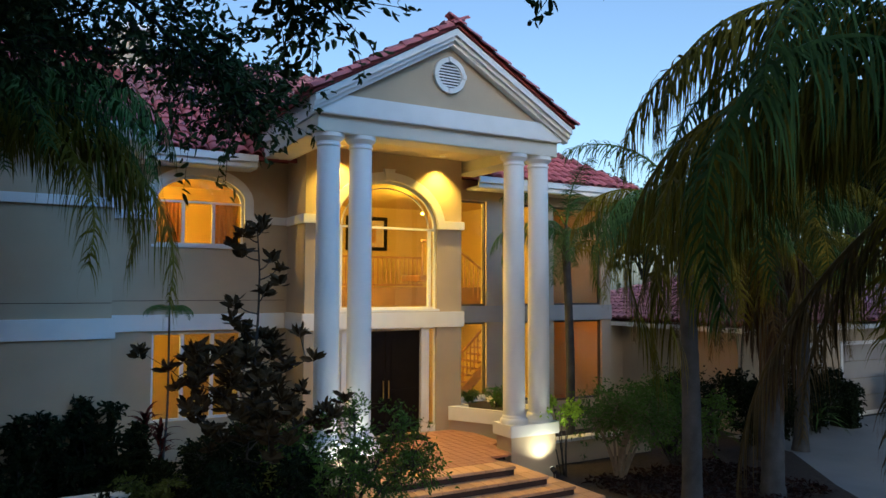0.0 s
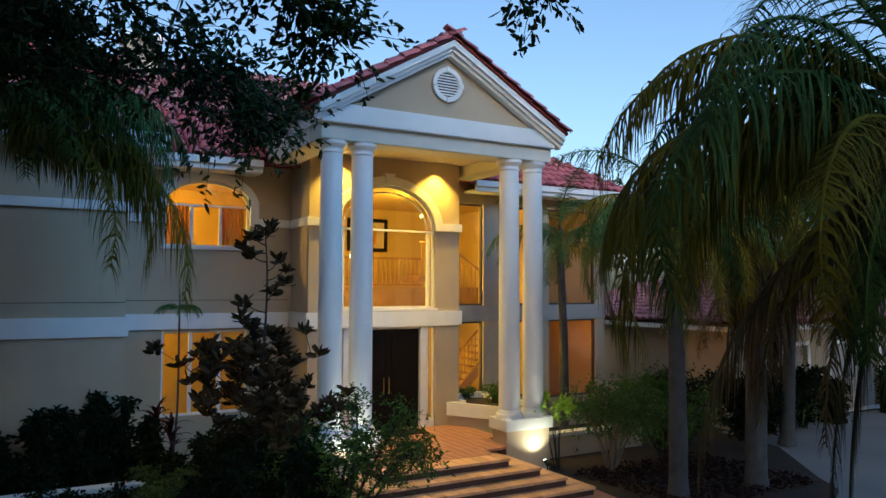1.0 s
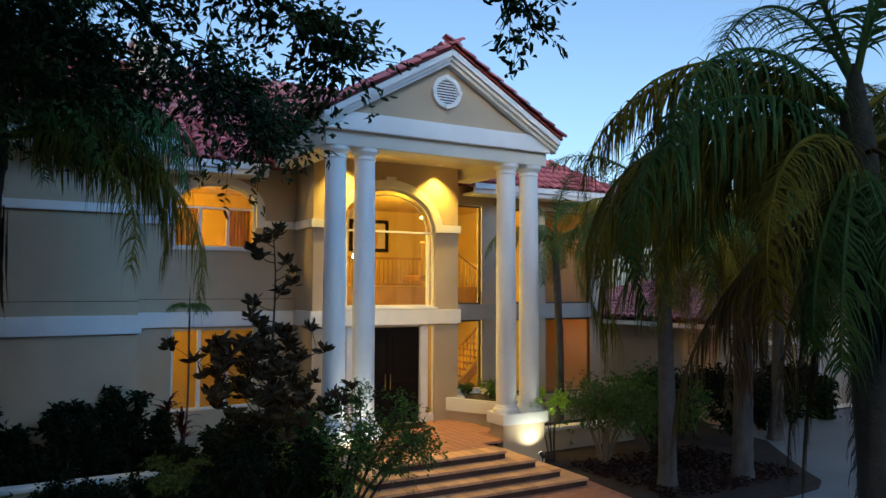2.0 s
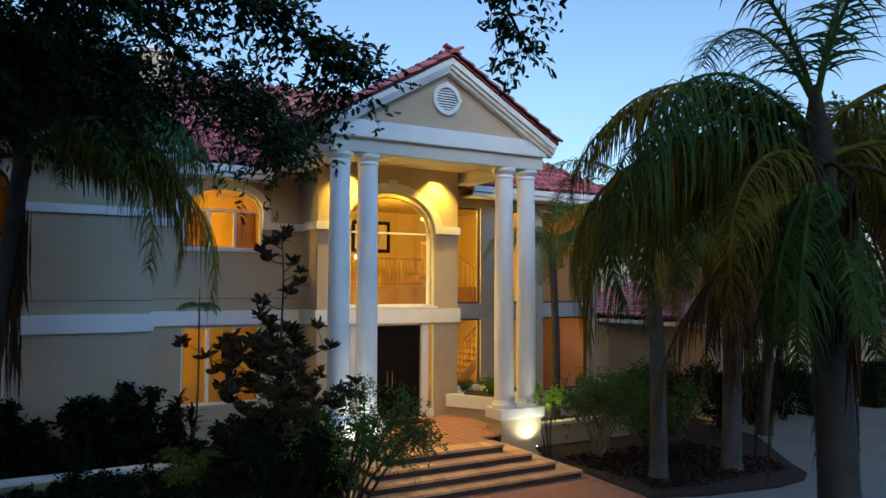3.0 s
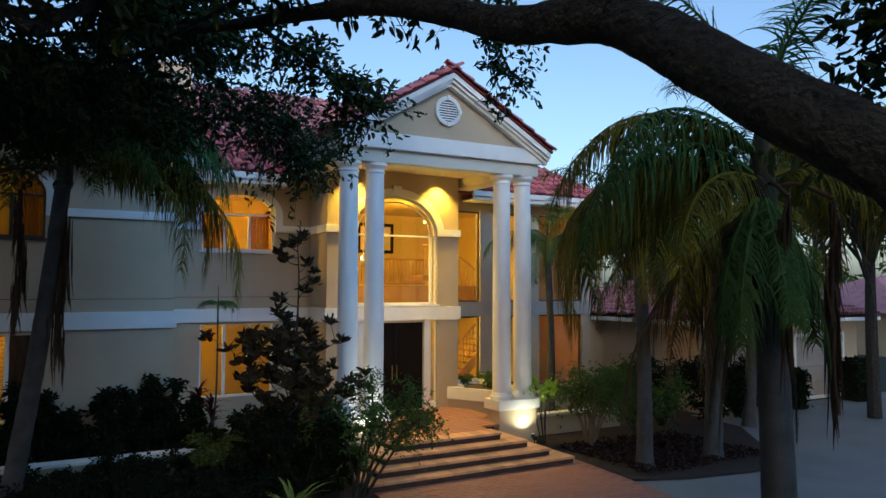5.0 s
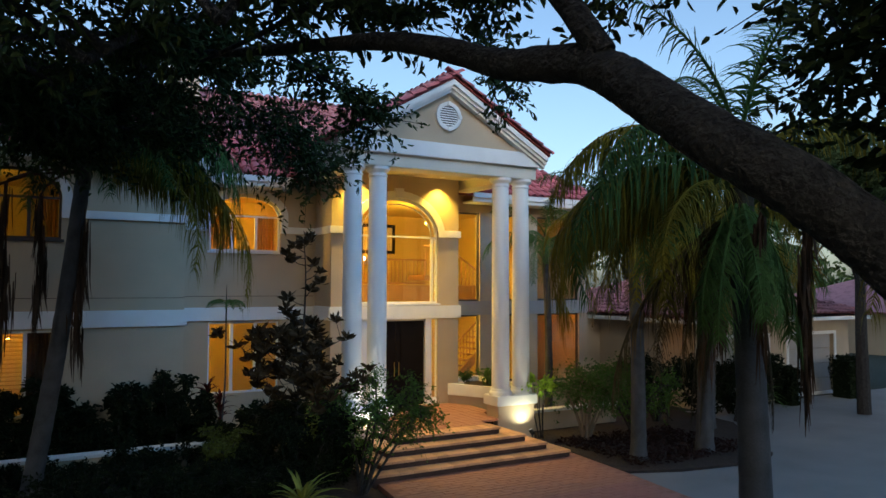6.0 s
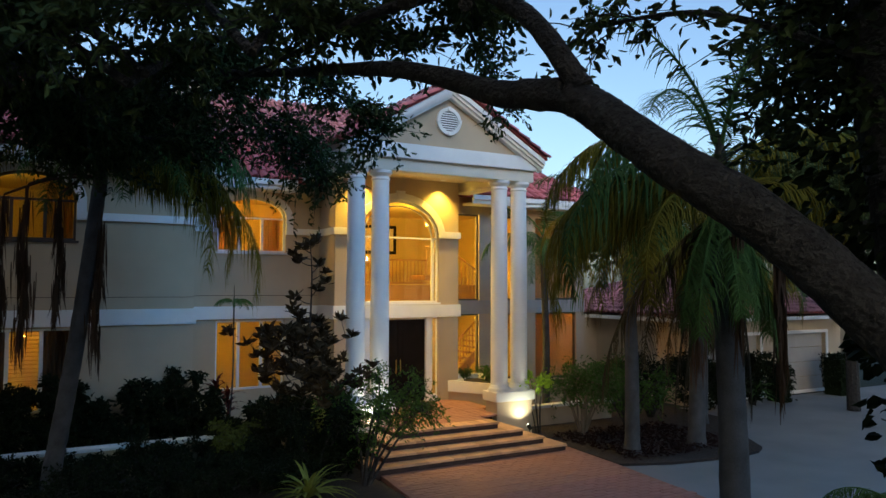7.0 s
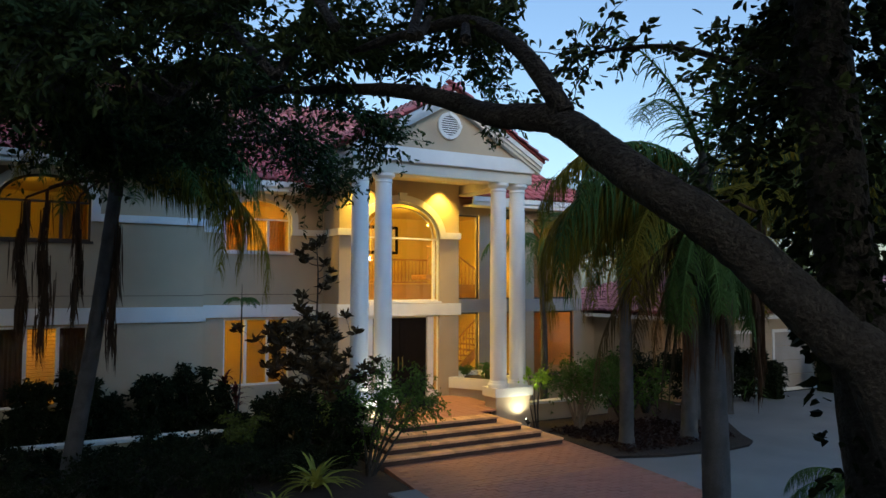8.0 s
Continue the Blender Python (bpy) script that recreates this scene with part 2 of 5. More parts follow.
def wall_front(mb, x0, x1, z0, z1, y0, y1, openings):
    """A wall along x with openings (xa, xb, za, zb, rise): rise > 0 adds an arched head above zb. Openings in a column share their sides."""
    xs = sorted({x0, x1, *[v for o in openings for v in o[:2]]})
    for a, b in zip(xs, xs[1:]):
        inside = sorted([o for o in openings if o[0] <= a + 1e-6 and o[1] >= b - 1e-6], key=lambda o: o[2])
        z = z0
        for xa, xb, za, zb, rise in inside:
            if za > z + 1e-6:
                mb.box(a, b, y0, y1, z, za)
            z = zb
            if rise:
                cx, hw = (xa + xb) / 2, (xb - xa) / 2
                top = zb + rise + 0.02
                line = [p for p in arc(cx, zb, hw, rise, 24) if a - 1e-6 <= p[0] <= b + 1e-6]
                mb.ring([(p[0], top) for p in line], line, y0, y1)
                z = top
        if z < z1 - 1e-6:
            mb.box(a, b, y0, y1, z, z1)
    return mb


FLOOR = 0.70
# centre bay
bay = wall_front(MB(), -2.0, 2.0, FLOOR, 7.3, 0.0, 0.25, [(-1.31, 1.31, FLOOR, 3.16, 0), (-1.31, 1.31, 3.60, 5.52, 1.07)])
for s in (-1, 1):
    bay.box(min(s * 2.0, s * 1.75), max(s * 2.0, s * 1.75), 0.25, 1.25, FLOOR - 0.7, 7.3)
bay.box(-2.0, 2.0, 0.0, 0.25, -0.1, FLOOR - 0.01)
wall_bay = structure("wall_bay", bay, STUCCO, "tan stucco entrance bay wall beside the front door", "wall")
# recessed wall, west of the bay
lw = wall_front(MB(), -5.92, -2.0, -0.1, 7.0, 1.25, 1.5, [(-4.93, -3.02, 1.22, 3.12, 0), (-4.93, -3.02, 5.02, 6.0, 0.56)])
wall_west = structure("wall_west", lw, STUCCO, "tan stucco wall with an arched upper window", "wall")
# corner block further west
cw = wall_front(MB(), -13.0, -5.92, -0.1, 7.0, -0.80, -0.55, [(-10.40, -8.50, 1.30, 3.12, 0), (-10.40, -8.50, 5.08, 6.0, 0.60)])
cw.box(-6.17, -5.92, -0.55, 1.5, -0.1, 7.0)
cw.box(-13.0, -12.75, -0.55, 10.0, -0.1, 7.0)
wall_corner = structure("wall_corner_block", cw, STUCCO, "tan stucco corner block wall with white bands", "wall")
# east of the bay: tall glazed stair hall
ew = wall_front(MB(), 2.0, 8.0, -0.1, 7.0, 1.25, 1.5, [(2.05, 3.55, 1.0, 3.18, 0), (2.05, 3.55, 3.62, 6.45, 0), (4.08, 5.45, 1.0, 3.18, 0), (4.08, 5.45, 3.62, 6.45, 0), (5.85, 7.64, 0.9, 3.18, 0), (5.85, 7.64, 3.62, 6.45, 0)])
ew.box(7.75, 8.0, 1.5, 10.0, -0.1, 7.0)
wall_east = structure("wall_east", ew, STUCCO, "tan stucco wall framing the glazed stair hall", "wall")
# closing walls and inner partitions
back = MB().box(-13.0, 8.0, 9.8, 10.0, -0.1, 7.0)
structure("wall_back", back, STUCCO, "plain stucco rear wall of the house", "wall")
inner = MB().box(-2.0, -1.85, 1.5, 9.8, FLOOR, 6.9).box(-5.92, -5.76, 1.5, 9.8, FLOOR, 6.9).box(-13, -5.92, 4.0, 4.15, FLOOR, 6.9)
inner.box(-5.76, -2.0, 4.6, 4.75, FLOOR, 6.9).box(-1.85, 7.75, 6.4, 6.55, FLOOR, 6.9).box(5.75, 5.9, 1.5, 6.4, FLOOR, 6.9)
structure("wall_inner", inner, ROOM, "warm yellow painted interior partition walls", "wall")
floors = MB().box(-12.75, -2.0, 1.5, 9.8, 3.42, 3.60).box(-12.75, -6.17, -0.54, 1.49, 3.42, 3.60)
floors.box(-1.85, 5.74, 4.95, 6.39, 3.55, 4.12).box(5.9, 7.74, 1.51, 4.99, 3.42, 3.60).box(-12.75, 7.75, 1.5, 9.8, FLOOR - 0.2, FLOOR - 0.01)
floors.box(-1.75, 1.75, 0.26, 1.49, FLOOR - 0.2, FLOOR - 0.01).box(-12.75, -6.17, -0.54, 1.49, FLOOR - 0.2, FLOOR - 0.01)
structure("floor_interior", floors, ROOMFLOOR, "polished wooden interior floors", "floor")
structure("ceiling_interior", MB().box(-12.75, 7.75, 1.5, 9.8, 6.72, 6.85).box(-12.75, -6.17, -0.54, 1.49, 6.72, 6.85).box(-1.75, 1.75, 0.26, 1.49, 6.72, 6.85), ROOM, "warm plaster ceiling inside the house", "ceiling")

# white bands
def band(name, x0, x1, y, z0, z1, proud=0.06, label="white painted stucco band on the wall"):
    return structure(name, MB().box(x0, x1, y - proud, y - 0.001, z0, z1), TRIM, label, "trim", bevel=0.008)


band("trim_low_bay", -2.06, 2.06, 0.0, 3.16, 3.53)
band("trim_low_west", -5.86, -2.06, 1.25, 3.16, 3.51)
band("trim_low_corner", -13.0, -5.86, -0.80, 3.16, 3.53)
band("trim_high_west", -2.82, -2.06, 1.25, 5.54, 5.72)
band("trim_high_west_end", -5.86, -5.13, 1.25, 5.54, 5.72)
band("trim_high_corner", -8.30, -5.86, -0.80, 5.55, 5.73)
band("trim_high_corner_end", -13.0, -10.60, -0.80, 5.55, 5.73)
band("trim_impost_east", 1.51, 2.06, 0.0, 5.52, 5.72)
band("trim_impost_west", -2.06, -1.51, 0.0, 5.52, 5.72)
structure("trim_low_return", MB().box(-2.06, -2.001, 0.0, 1.19, 3.16, 3.53), TRIM, "white painted stucco band on the bay side", "trim", bevel=0.008)
structure("trim_high_return", MB().box(-2.06, -2.001, 0.0, 1.19, 5.52, 5.72), TRIM, "white painted stucco band on the bay side", "trim", bevel=0.008)
structure("trim_low_corner_return", MB().box(-5.919, -5.86, -0.80, 1.25, 3.16, 3.53), TRIM, "white stucco band round the block corner", "trim", bevel=0.008)
structure("trim_high_corner_return", MB().box(-5.919, -5.86, -0.80, 1.25, 5.55, 5.73), TRIM, "white stucco band round the block corner", "trim", bevel=0.008)
EASTBAND = mat("grey_painted_band", (0.36, 0.33, 0.30), 0.8, 0.1, 1.5, 80, 0.2)
structure("trim_low_east", MB().box(2.0, 8.0, 1.19, 1.249, 3.18, 3.62), EASTBAND, "grey painted spandrel band between the glazed storeys", "trim", bevel=0.008)
# dark strip laid on the stucco between the bands, painting a groove's shadow
for nm, x0, x1, y in (("trim_joint_west", -5.86, -2.06, 1.25), ("trim_joint_corner", -13, -5.92, -0.80)):
    structure(nm, MB().box(x0, x1, y - 0.004, y - 0.001, 3.80, 3.812), SHADE_BROWN, "thin dark strip painting the shadow of a stucco joint", "trim")


def arch_trim(name, cx, zs, a, b, w, y, foot):
    outer = [(cx - a - w, foot)] + arc(cx, zs, a + w, b + w, 28) + [(cx + a + w, foot)]
    inn = [(cx - a, foot)] + arc(cx, zs, a, b, 28) + [(cx + a, foot)]
    mb = MB().ring(outer, inn, y - 0.07, y - 0.001)
    key = [(cx - 0.10, zs + b + 0.02), (cx + 0.10, zs + b + 0.02), (cx + 0.14, zs + b + w + 0.07), (cx - 0.14, zs + b + w + 0.07)]
    mb.prism(key, y - 0.10, y - 0.002)
    return structure(name, mb, TRIM, "white arched stucco surround with a keystone", "trim")


arch_trim("trim_arch_bay", 0.0, 5.52, 1.31, 1.07, 0.20, 0.0, 5.52)
arch_trim("trim_arch_west", -3.975, 6.0, 0.955, 0.56, 0.20, 1.25, 5.54)
arch_trim("trim_arch_corner", -9.45, 6.0, 0.95, 0.60, 0.20, -0.80, 5.55)


# ---- windows ----
def frame_rect(mb, x0, x1, z0, z1, y0, y1, w):
    mb.box(x0, x0 + w, y0, y1, z0, z1).box(x1 - w, x1, y0, y1, z0, z1)
    return mb.box(x0 + w, x1 - w, y0, y1, z1 - w, z1).box(x0 + w, x1 - w, y0, y1, z0, z0 + w)


def pane(parent, x0, x1, z0, z1, y):
    p = part("pane", MB().box(x0, x1, y, y + 0.012, z0, z1), GLASS, parent)
    p.visible_shadow = False
    return p


def arch_pane(parent, cx, zs, a, b, y):
    p = part("pane", MB().prism(arc(cx, zs, a, b, 24), y, y + 0.012), GLASS, parent)
    p.visible_shadow = False
    return p


def arch_window(name, x0, x1, z0, zs, rise, y, splits, label, material=None, sill=True, muntin=True):
    material = material or FRAME
    cx, hw = (x0 + x1) / 2, (x1 - x0) / 2
    w = thing(name, (cx, y, z0), label, "window", kind="structure")
    f = frame_rect(MB(), x0, x1, z0, zs, y + 0.06, y + 0.14, 0.05)
    part("window_frame", f, material, w, bevel=0.006)
    part("arch_frame", MB().ring(arc(cx, zs, hw, rise, 28), arc(cx, zs, hw - 0.06, rise - 0.06, 28), y + 0.06, y + 0.14), material, w)
    if muntin:
        part("muntin", MB().ring(arc(cx, zs + 0.02, hw * 0.86, rise * 0.84, 28), arc(cx, zs + 0.02, hw * 0.86 - 0.03, rise * 0.84 - 0.03, 28), y + 0.08, y + 0.12), material, w)
    xs = [x0 + 0.05, *splits, x1 - 0.05]
    for s in splits:
        part("mullion", MB().box(s - 0.035, s + 0.035, y + 0.055, y + 0.145, z0 + 0.05, zs - 0.05), material, w, bevel=0.006)
    for a, b in zip(xs, xs[1:]):
        pane(w, a, b, z0 + 0.04, zs - 0.04, y + 0.10)
    arch_pane(w, cx, zs + 0.01, hw - 0.05, rise - 0.05, y + 0.10)
    if sill:
        part("window_sill", MB().box(x0 - 0.06, x1 + 0.06, y - 0.05, y + 0.06, z0 - 0.06, z0 - 0.002), material, w, bevel=0.01)
    return w


def plain_window(name, x0, x1, z0, z1, y, splits, label, material=None, rails=()):
    material = material or FRAME
    w = thing(name, ((x0 + x1) / 2, y, z0), label, "window", kind="structure")
    part("window_frame", frame_rect(MB(), x0, x1, z0, z1, y + 0.06, y + 0.15, 0.05), material, w, bevel=0.006)
    xs = [x0 + 0.05, *splits, x1 - 0.05]
    for s in splits:
        part("mullion", MB().box(s - 0.04, s + 0.04, y + 0.055, y + 0.155, z0 + 0.05, z1 - 0.05), material, w, bevel=0.006)
    for r in rails:
        part("rail", MB().box(x0 + 0.05, x1 - 0.05, y + 0.07, y + 0.14, r - 0.03, r + 0.03), material, w, bevel=0.006)
    for a, b in zip(xs, xs[1:]):
        pane(w, a, b, z0 + 0.04, z1 - 0.04, y + 0.10)
    return w


arch_window("window_1", -1.31, 1.31, 3.60, 5.52, 1.07, 0.0, (-1.14, 1.14), "large arched foyer window with white frame, lit from inside")
arch_window("window_2", -4.93, -3.02, 5.02, 6.0, 0.56, 1.25, (-4.33, -3.68), "arched three-light bedroom window glowing amber", muntin=False)
plain_window("window_3", -4.93, -3.02, 1.22, 3.12, 1.25, (-4.30, -3.66), "white-framed ground floor window with warm light behind shrubs")
arch_window("window_4", -10.40, -8.50, 5.08, 6.0, 0.60, -0.80, (-9.77, -9.12), "arched upper window of the corner block, dimly lit", DARKFRAME, muntin=False)
plain_window("window_5", -10.40, -8.50, 1.30, 3.12, -0.80, (-9.77, -9.12), "ground floor window with lit blinds and white mullions")
for nm, x0, x1, z0, z1, lb in (("window_6", 2.05, 3.55, 1.0, 3.18, "tall fixed glass of the stair hall, ground floor"), ("window_7", 2.05, 3.55, 3.62, 6.45, "tall fixed glass of the stair hall, upper floor"),
                               ("window_8", 4.08, 5.45, 1.0, 3.18, "fixed glass beside the stair, ground floor"), ("window_9", 4.08, 5.45, 3.62, 6.45, "fixed glass beside the stair, upper floor"),
                               ("window_10", 5.85, 7.64, 0.9, 3.18, "amber-lit ground floor window behind palms"), ("window_11", 5.85, 7.64, 3.62, 6.45, "amber-lit upper floor window behind palms")):
    plain_window(nm, x0, x1, z0, z1, 1.25, (), lb, DARKFRAME)

# blinds in the low window of the corner block
blind = thing("window_blind", (-9.45, -0.48, 3.03), "closed amber slatted blind glowing with lamp light", "blind")
part("headrail", MB().box(-9.77, -9.12, -0.54, -0.48, 3.05, 3.10), OAKWOOD, blind)
slat = MB().box(-9.74, -9.15, -0.046, 0.046, -0.002, 0.002).mesh("slat")
slat.materials.append(BLIND)
for i in range(19):
    s = part("slat", slat, BLIND, blind)
    s.matrix_basis = Matrix.Translation((0, -0.508, 1.38 + i * 0.09)) @ Matrix.Rotation(radians(40), 4, "X")


def curtain(x0, x1, y, z0, z1, label, material=None):
    c = MB()
    n = 24
    vs = [(x0 + (x1 - x0) * i / n, y + 0.035 * math.sin(i * 1.9), z) for z in (z0, z1) for i in range(n + 1)]
    vs += [(p[0], p[1] + 0.012, p[2]) for p in vs]
    k = 2 * (n + 1)
    fs = [(i, i + 1, n + 2 + i, n + 1 + i) for i in range(n)] + [(k + i, k + n + 1 + i, k + n + 2 + i, k + i + 1) for i in range(n)]
    c.add(vs, fs)
    return tagged(part("curtain", c, material or CURTAIN, smooth=True), label, "curtain")


curtain(-4.92, -4.30, 1.75, 4.85, 6.0, "drawn amber curtain behind the bedroom window")
curtain(-3.62, -3.03, 1.75, 4.85, 6.0, "drawn amber curtain behind the bedroom window")
curtain(-9.16, -8.50, -0.40, 1.25, 3.11, "dark brown curtain beside the lit blind", DRAPE)
curtain(-10.42, -9.73, -0.40, 1.25, 3.11, "dark brown curtain beside the lit blind", DRAPE)
curtain(-9.1, -8.55, -0.30, 5.0, 6.5, "pale curtain behind the corner window")

# ---- front door and sidelights ----
door = thing("door_1", (0, 0.1, FLOOR), "dark walnut double front door, closed", "door", kind="structure")
for s in (-1, 1):
    a, b = sorted((s * 0.005, s * 0.90))
    leaf = part("door_leaf", MB().box(a, b, 0.10, 0.16, FLOOR + 0.01, 3.10), WOOD, door, bevel=0.006)
    for z0, z1 in ((0.95, 1.75), (1.95, 2.9)):
        part("panel", MB().box(a + 0.14, b - 0.14, 0.085, 0.10, z0, z1), WOOD, leaf, bevel=0.012)
    part("door_handle", MB().tube([(s * 0.07, 0.04, 1.55), (s * 0.07, 0.03, 1.72), (s * 0.07, 0.04, 1.95)], 0.014, 8), BRASS, leaf, "brass pull handle", smooth=True)
part("door_frame", MB().box(-1.12, -0.91, 0.02, 0.2, FLOOR, 3.159).box(0.91, 1.12, 0.02, 0.2, FLOOR, 3.159).box(-0.91, 0.91, 0.06, 0.2, 3.10, 3.159), TRIM, door, "white painted door jambs", bevel=0.008)
for i, s in enumerate((-1, 1)):
    a, b = sorted((s * 1.12, s * 1.305))
    w = thing("window_%d" % (12 + i), ((a + b) / 2, 0.1, FLOOR), "narrow sidelight beside the front door, warm light behind", "window", kind="structure")
    part("window_frame", frame_rect(MB(), a, b, FLOOR + 0.16, 3.155, 0.06, 0.15, 0.025), FRAME, w, bevel=0.004)
    part("window_sill", MB().box(a, b, 0.03, 0.2, FLOOR, FLOOR + 0.155), TRIM, w, bevel=0.006)
    pane(w, a + 0.02, b - 0.02, FLOOR + 0.18, 3.13, 0.10)
mat_door = MB().box(-0.75, 0.75, -0.75, -0.12, FLOOR + 0.004, FLOOR + 0.022)
tagged(part("doormat", mat_door, WOOD, bevel=0.004), "dark coir doormat in front of the door", "doormat")

# ---- inside the foyer and the stair hall ----
paint = thing("framed_print", (2.3, 6.38, 5.3), "large framed print with pale mount on the foyer wall", "picture")
part("frame", frame_rect(MB(), 1.55, 3.0, 5.30, 6.40, 6.33, 6.39, 0.12), WOOD, paint, bevel=0.01)
part("mount", MB().box(1.67, 2.88, 6.36, 6.389, 5.42, 6.28), PAPER, paint)
part("print", MB().box(1.95, 2.6, 6.352, 6.359, 5.55, 6.12), CURTAIN, paint)
land = thing("landing_balustrade", (1.0, 5.0, 4.1), "honey oak landing balustrade inside the foyer", "balustrade")
part("handrail", MB().box(-1.8, 3.6, 4.97, 5.03, 5.0, 5.07), OAKWOOD, land, bevel=0.01)
part("bottom_rail", MB().box(-1.8, 3.6, 4.97, 5.03, 4.16, 4.22), OAKWOOD, land, bevel=0.01)
bal = MB().lathe(0, 0, [(0.015, 0), (0.022, 0.2), (0.013, 0.5), (0.02, 0.7), (0.014, 0.85)], 8).mesh("baluster", smooth=True)
for i in range(36):
    b = part("baluster", bal, OAKWOOD, land)
    b.matrix_basis = Matrix.Translation((-1.7 + i * 0.15, 5.0, 4.20))
stair = thing("staircase", (3.5, 3.2, FLOOR), "honey oak staircase rising behind the tall glass", "staircase")
N = 13
for i in range(N):
    x = 3.0 + i * 0.2
    z = FLOOR + (i + 1) * 0.18
    part("tread", MB().box(x, x + 0.23, 2.7, 3.7, z - 0.04, z), OAKWOOD, stair, bevel=0.006)
    part("riser", MB().box(x + 0.02, x + 0.04, 2.7, 3.7, z - 0.18, z - 0.041), ROOM, stair)
part("stringer", MB().prism([(3.0, FLOOR), (5.7, FLOOR + 13.5 * 0.18), (5.7, FLOOR + 13.5 * 0.18 - 0.35), (3.4, FLOOR)], 2.62, 2.69), OAKWOOD, stair)
part("handrail", MB().tube([(3.0, 2.66, FLOOR + 1.0), (5.6, 2.66, FLOOR + 3.34)], 0.035, 8), OAKWOOD, stair, smooth=True)
for i in range(20):
    x = 3.05 + i * 0.125
    b = part("baluster", bal, OAKWOOD, stair)
    b.matrix_basis = Matrix.Translation((x, 2.66, FLOOR + 0.15 + (x - 3.0) * 0.9))
upper = thing("upper_balustrade", (3.2, 2.3, 3.9), "oak stair balustrade on the upper flight", "balustrade")
part("handrail", MB().tube([(2.1, 2.3, 5.4), (3.0, 2.3, 5.35), (4.2, 2.3, 4.55)], 0.035, 8), OAKWOOD, upper, smooth=True)
for i in range(14):
    x = 2.15 + i * 0.15
    z = 4.45 if x < 3.0 else 4.45 - (x - 3.0) * 0.67
    b = part("baluster", bal, OAKWOOD, upper)
    b.matrix_basis = Matrix.Translation((x, 2.3, z))
part("landing_edge", MB().box(2.06, 3.05, 2.25, 3.4, 4.28, 4.45), OAKWOOD, upper, bevel=0.01)
chand = thing("chandelier", (0.15, 2.6, 4.9), "brass foyer chandelier with lit candle bulbs", "chandelier")
part("stem", MB().lathe(0.15, 2.6, [(0.012, 6.7), (0.012, 5.1), (0.05, 5.05), (0.07, 4.9), (0.03, 4.75), (0.0, 4.7)], 12), BRASS, chand, smooth=True)
for i in range(6):
    a = i * math.pi / 3
    c, s = math.cos(a), math.sin(a)
    part("arm", MB().tube([(0.15 + c * r, 2.6 + s * r, z) for r, z in ((0.05, 4.85), (0.18, 4.75), (0.3, 4.8), (0.33, 4.9))], 0.009, 6), BRASS, chand, smooth=True)
    part("bulb", MB().lathe(0.15 + 0.33 * c, 2.6 + 0.33 * s, [(0.012, 4.9), (0.022, 4.94), (0.018, 4.98), (0.002, 5.03)], 8), BULB, chand, "lit candle bulb", smooth=True)

# ---- portico ----
PX, PF = 2.76, -2.80
beams = MB().box(-PX, PX, PF, PF + 0.62, 6.97, 7.66)
for s in (-1, 1):
    a, b = sorted((s * PX, s * (PX - 0.62)))
    beams.box(a, b, PF + 0.62, 0.62, 6.97, 7.66)
structure("trim_entablature", beams, FRIEZE, "cream plastered beam of the portico entablature", "beam", bevel=0.012)
structure("ceiling_porch", MB().box(-PX + 0.62, PX - 0.62, PF + 0.62, -0.001, 7.24, 7.44), CEIL, "cream plaster porch ceiling", "ceiling")
corn = MB().box(-2.80, 2.80, -2.91, -2.80, 7.28, 7.66)
for s in (-1, 1):
    a, b = sorted((s * 2.76, s * 2.80))
    corn.box(a, b, -2.80, 0.7, 7.28, 7.66)
structure("trim_cornice", corn, TRIM, "white painted cornice round the portico", "trim", bevel=0.012)
gable = MB().prism([(-2.7, 7.66), (2.7, 7.66), (0.0, 9.28)], PF - 0.001, PF + 0.25)
structure("wall_gable", gable, STUCCO, "tan stucco triangular pediment wall", "wall")
SL = 0.58
for nm, s in (("trim_rake_west", -1), ("trim_rake_east", 1)):
    r = MB()
    for (o0, o1), (y0, y1) in (((0.0, 0.14), (-3.12, -2.79)), ((0.14, 0.22), (-3.05, -2.79)), ((0.22, 0.30), (-2.97, -2.79))):
        r.prism([(0, 9.26 - o0), (s * 2.92, 9.26 - o0 - SL * 2.92), (s * 2.92, 9.26 - o1 - SL * 2.92), (0, 9.26 - o1)], y0, y1)
    structure(nm, r, TRIM, "white stepped rake moulding of the pediment", "trim")
# oval louvre
vent = thing("gable_vent", (0, PF, 8.37), "round white louvred gable vent with four keystones", "vent")
ring_o, ring_i = [], []
for i in range(41):
    a = 2 * math.pi * i / 40
    ring_o.append((0.36 * math.cos(a), 8.37 + 0.36 * math.sin(a)))
    ring_i.append((0.265 * math.cos(a), 8.37 + 0.265 * math.sin(a)))
part("frame", MB().ring(ring_o, ring_i, PF - 0.07, PF - 0.002), TRIM, vent)
# flat dark disc on the wall in place of the shade between slats
part("backing", MB().prism(ring_i[:-1], PF - 0.012, PF - 0.004), DARKFRAME, vent, "dark disc painting the shade behind the louvre")
for dx, dz in ((0, 1), (0, -1), (1, 0), (-1, 0)):
    cx, cz = dx * 0.325, 8.37 + dz * 0.325
    part("keystone", MB().box(cx - 0.045, cx + 0.045, PF - 0.10, PF - 0.004, cz - 0.05, cz + 0.05), TRIM, vent, bevel=0.008)
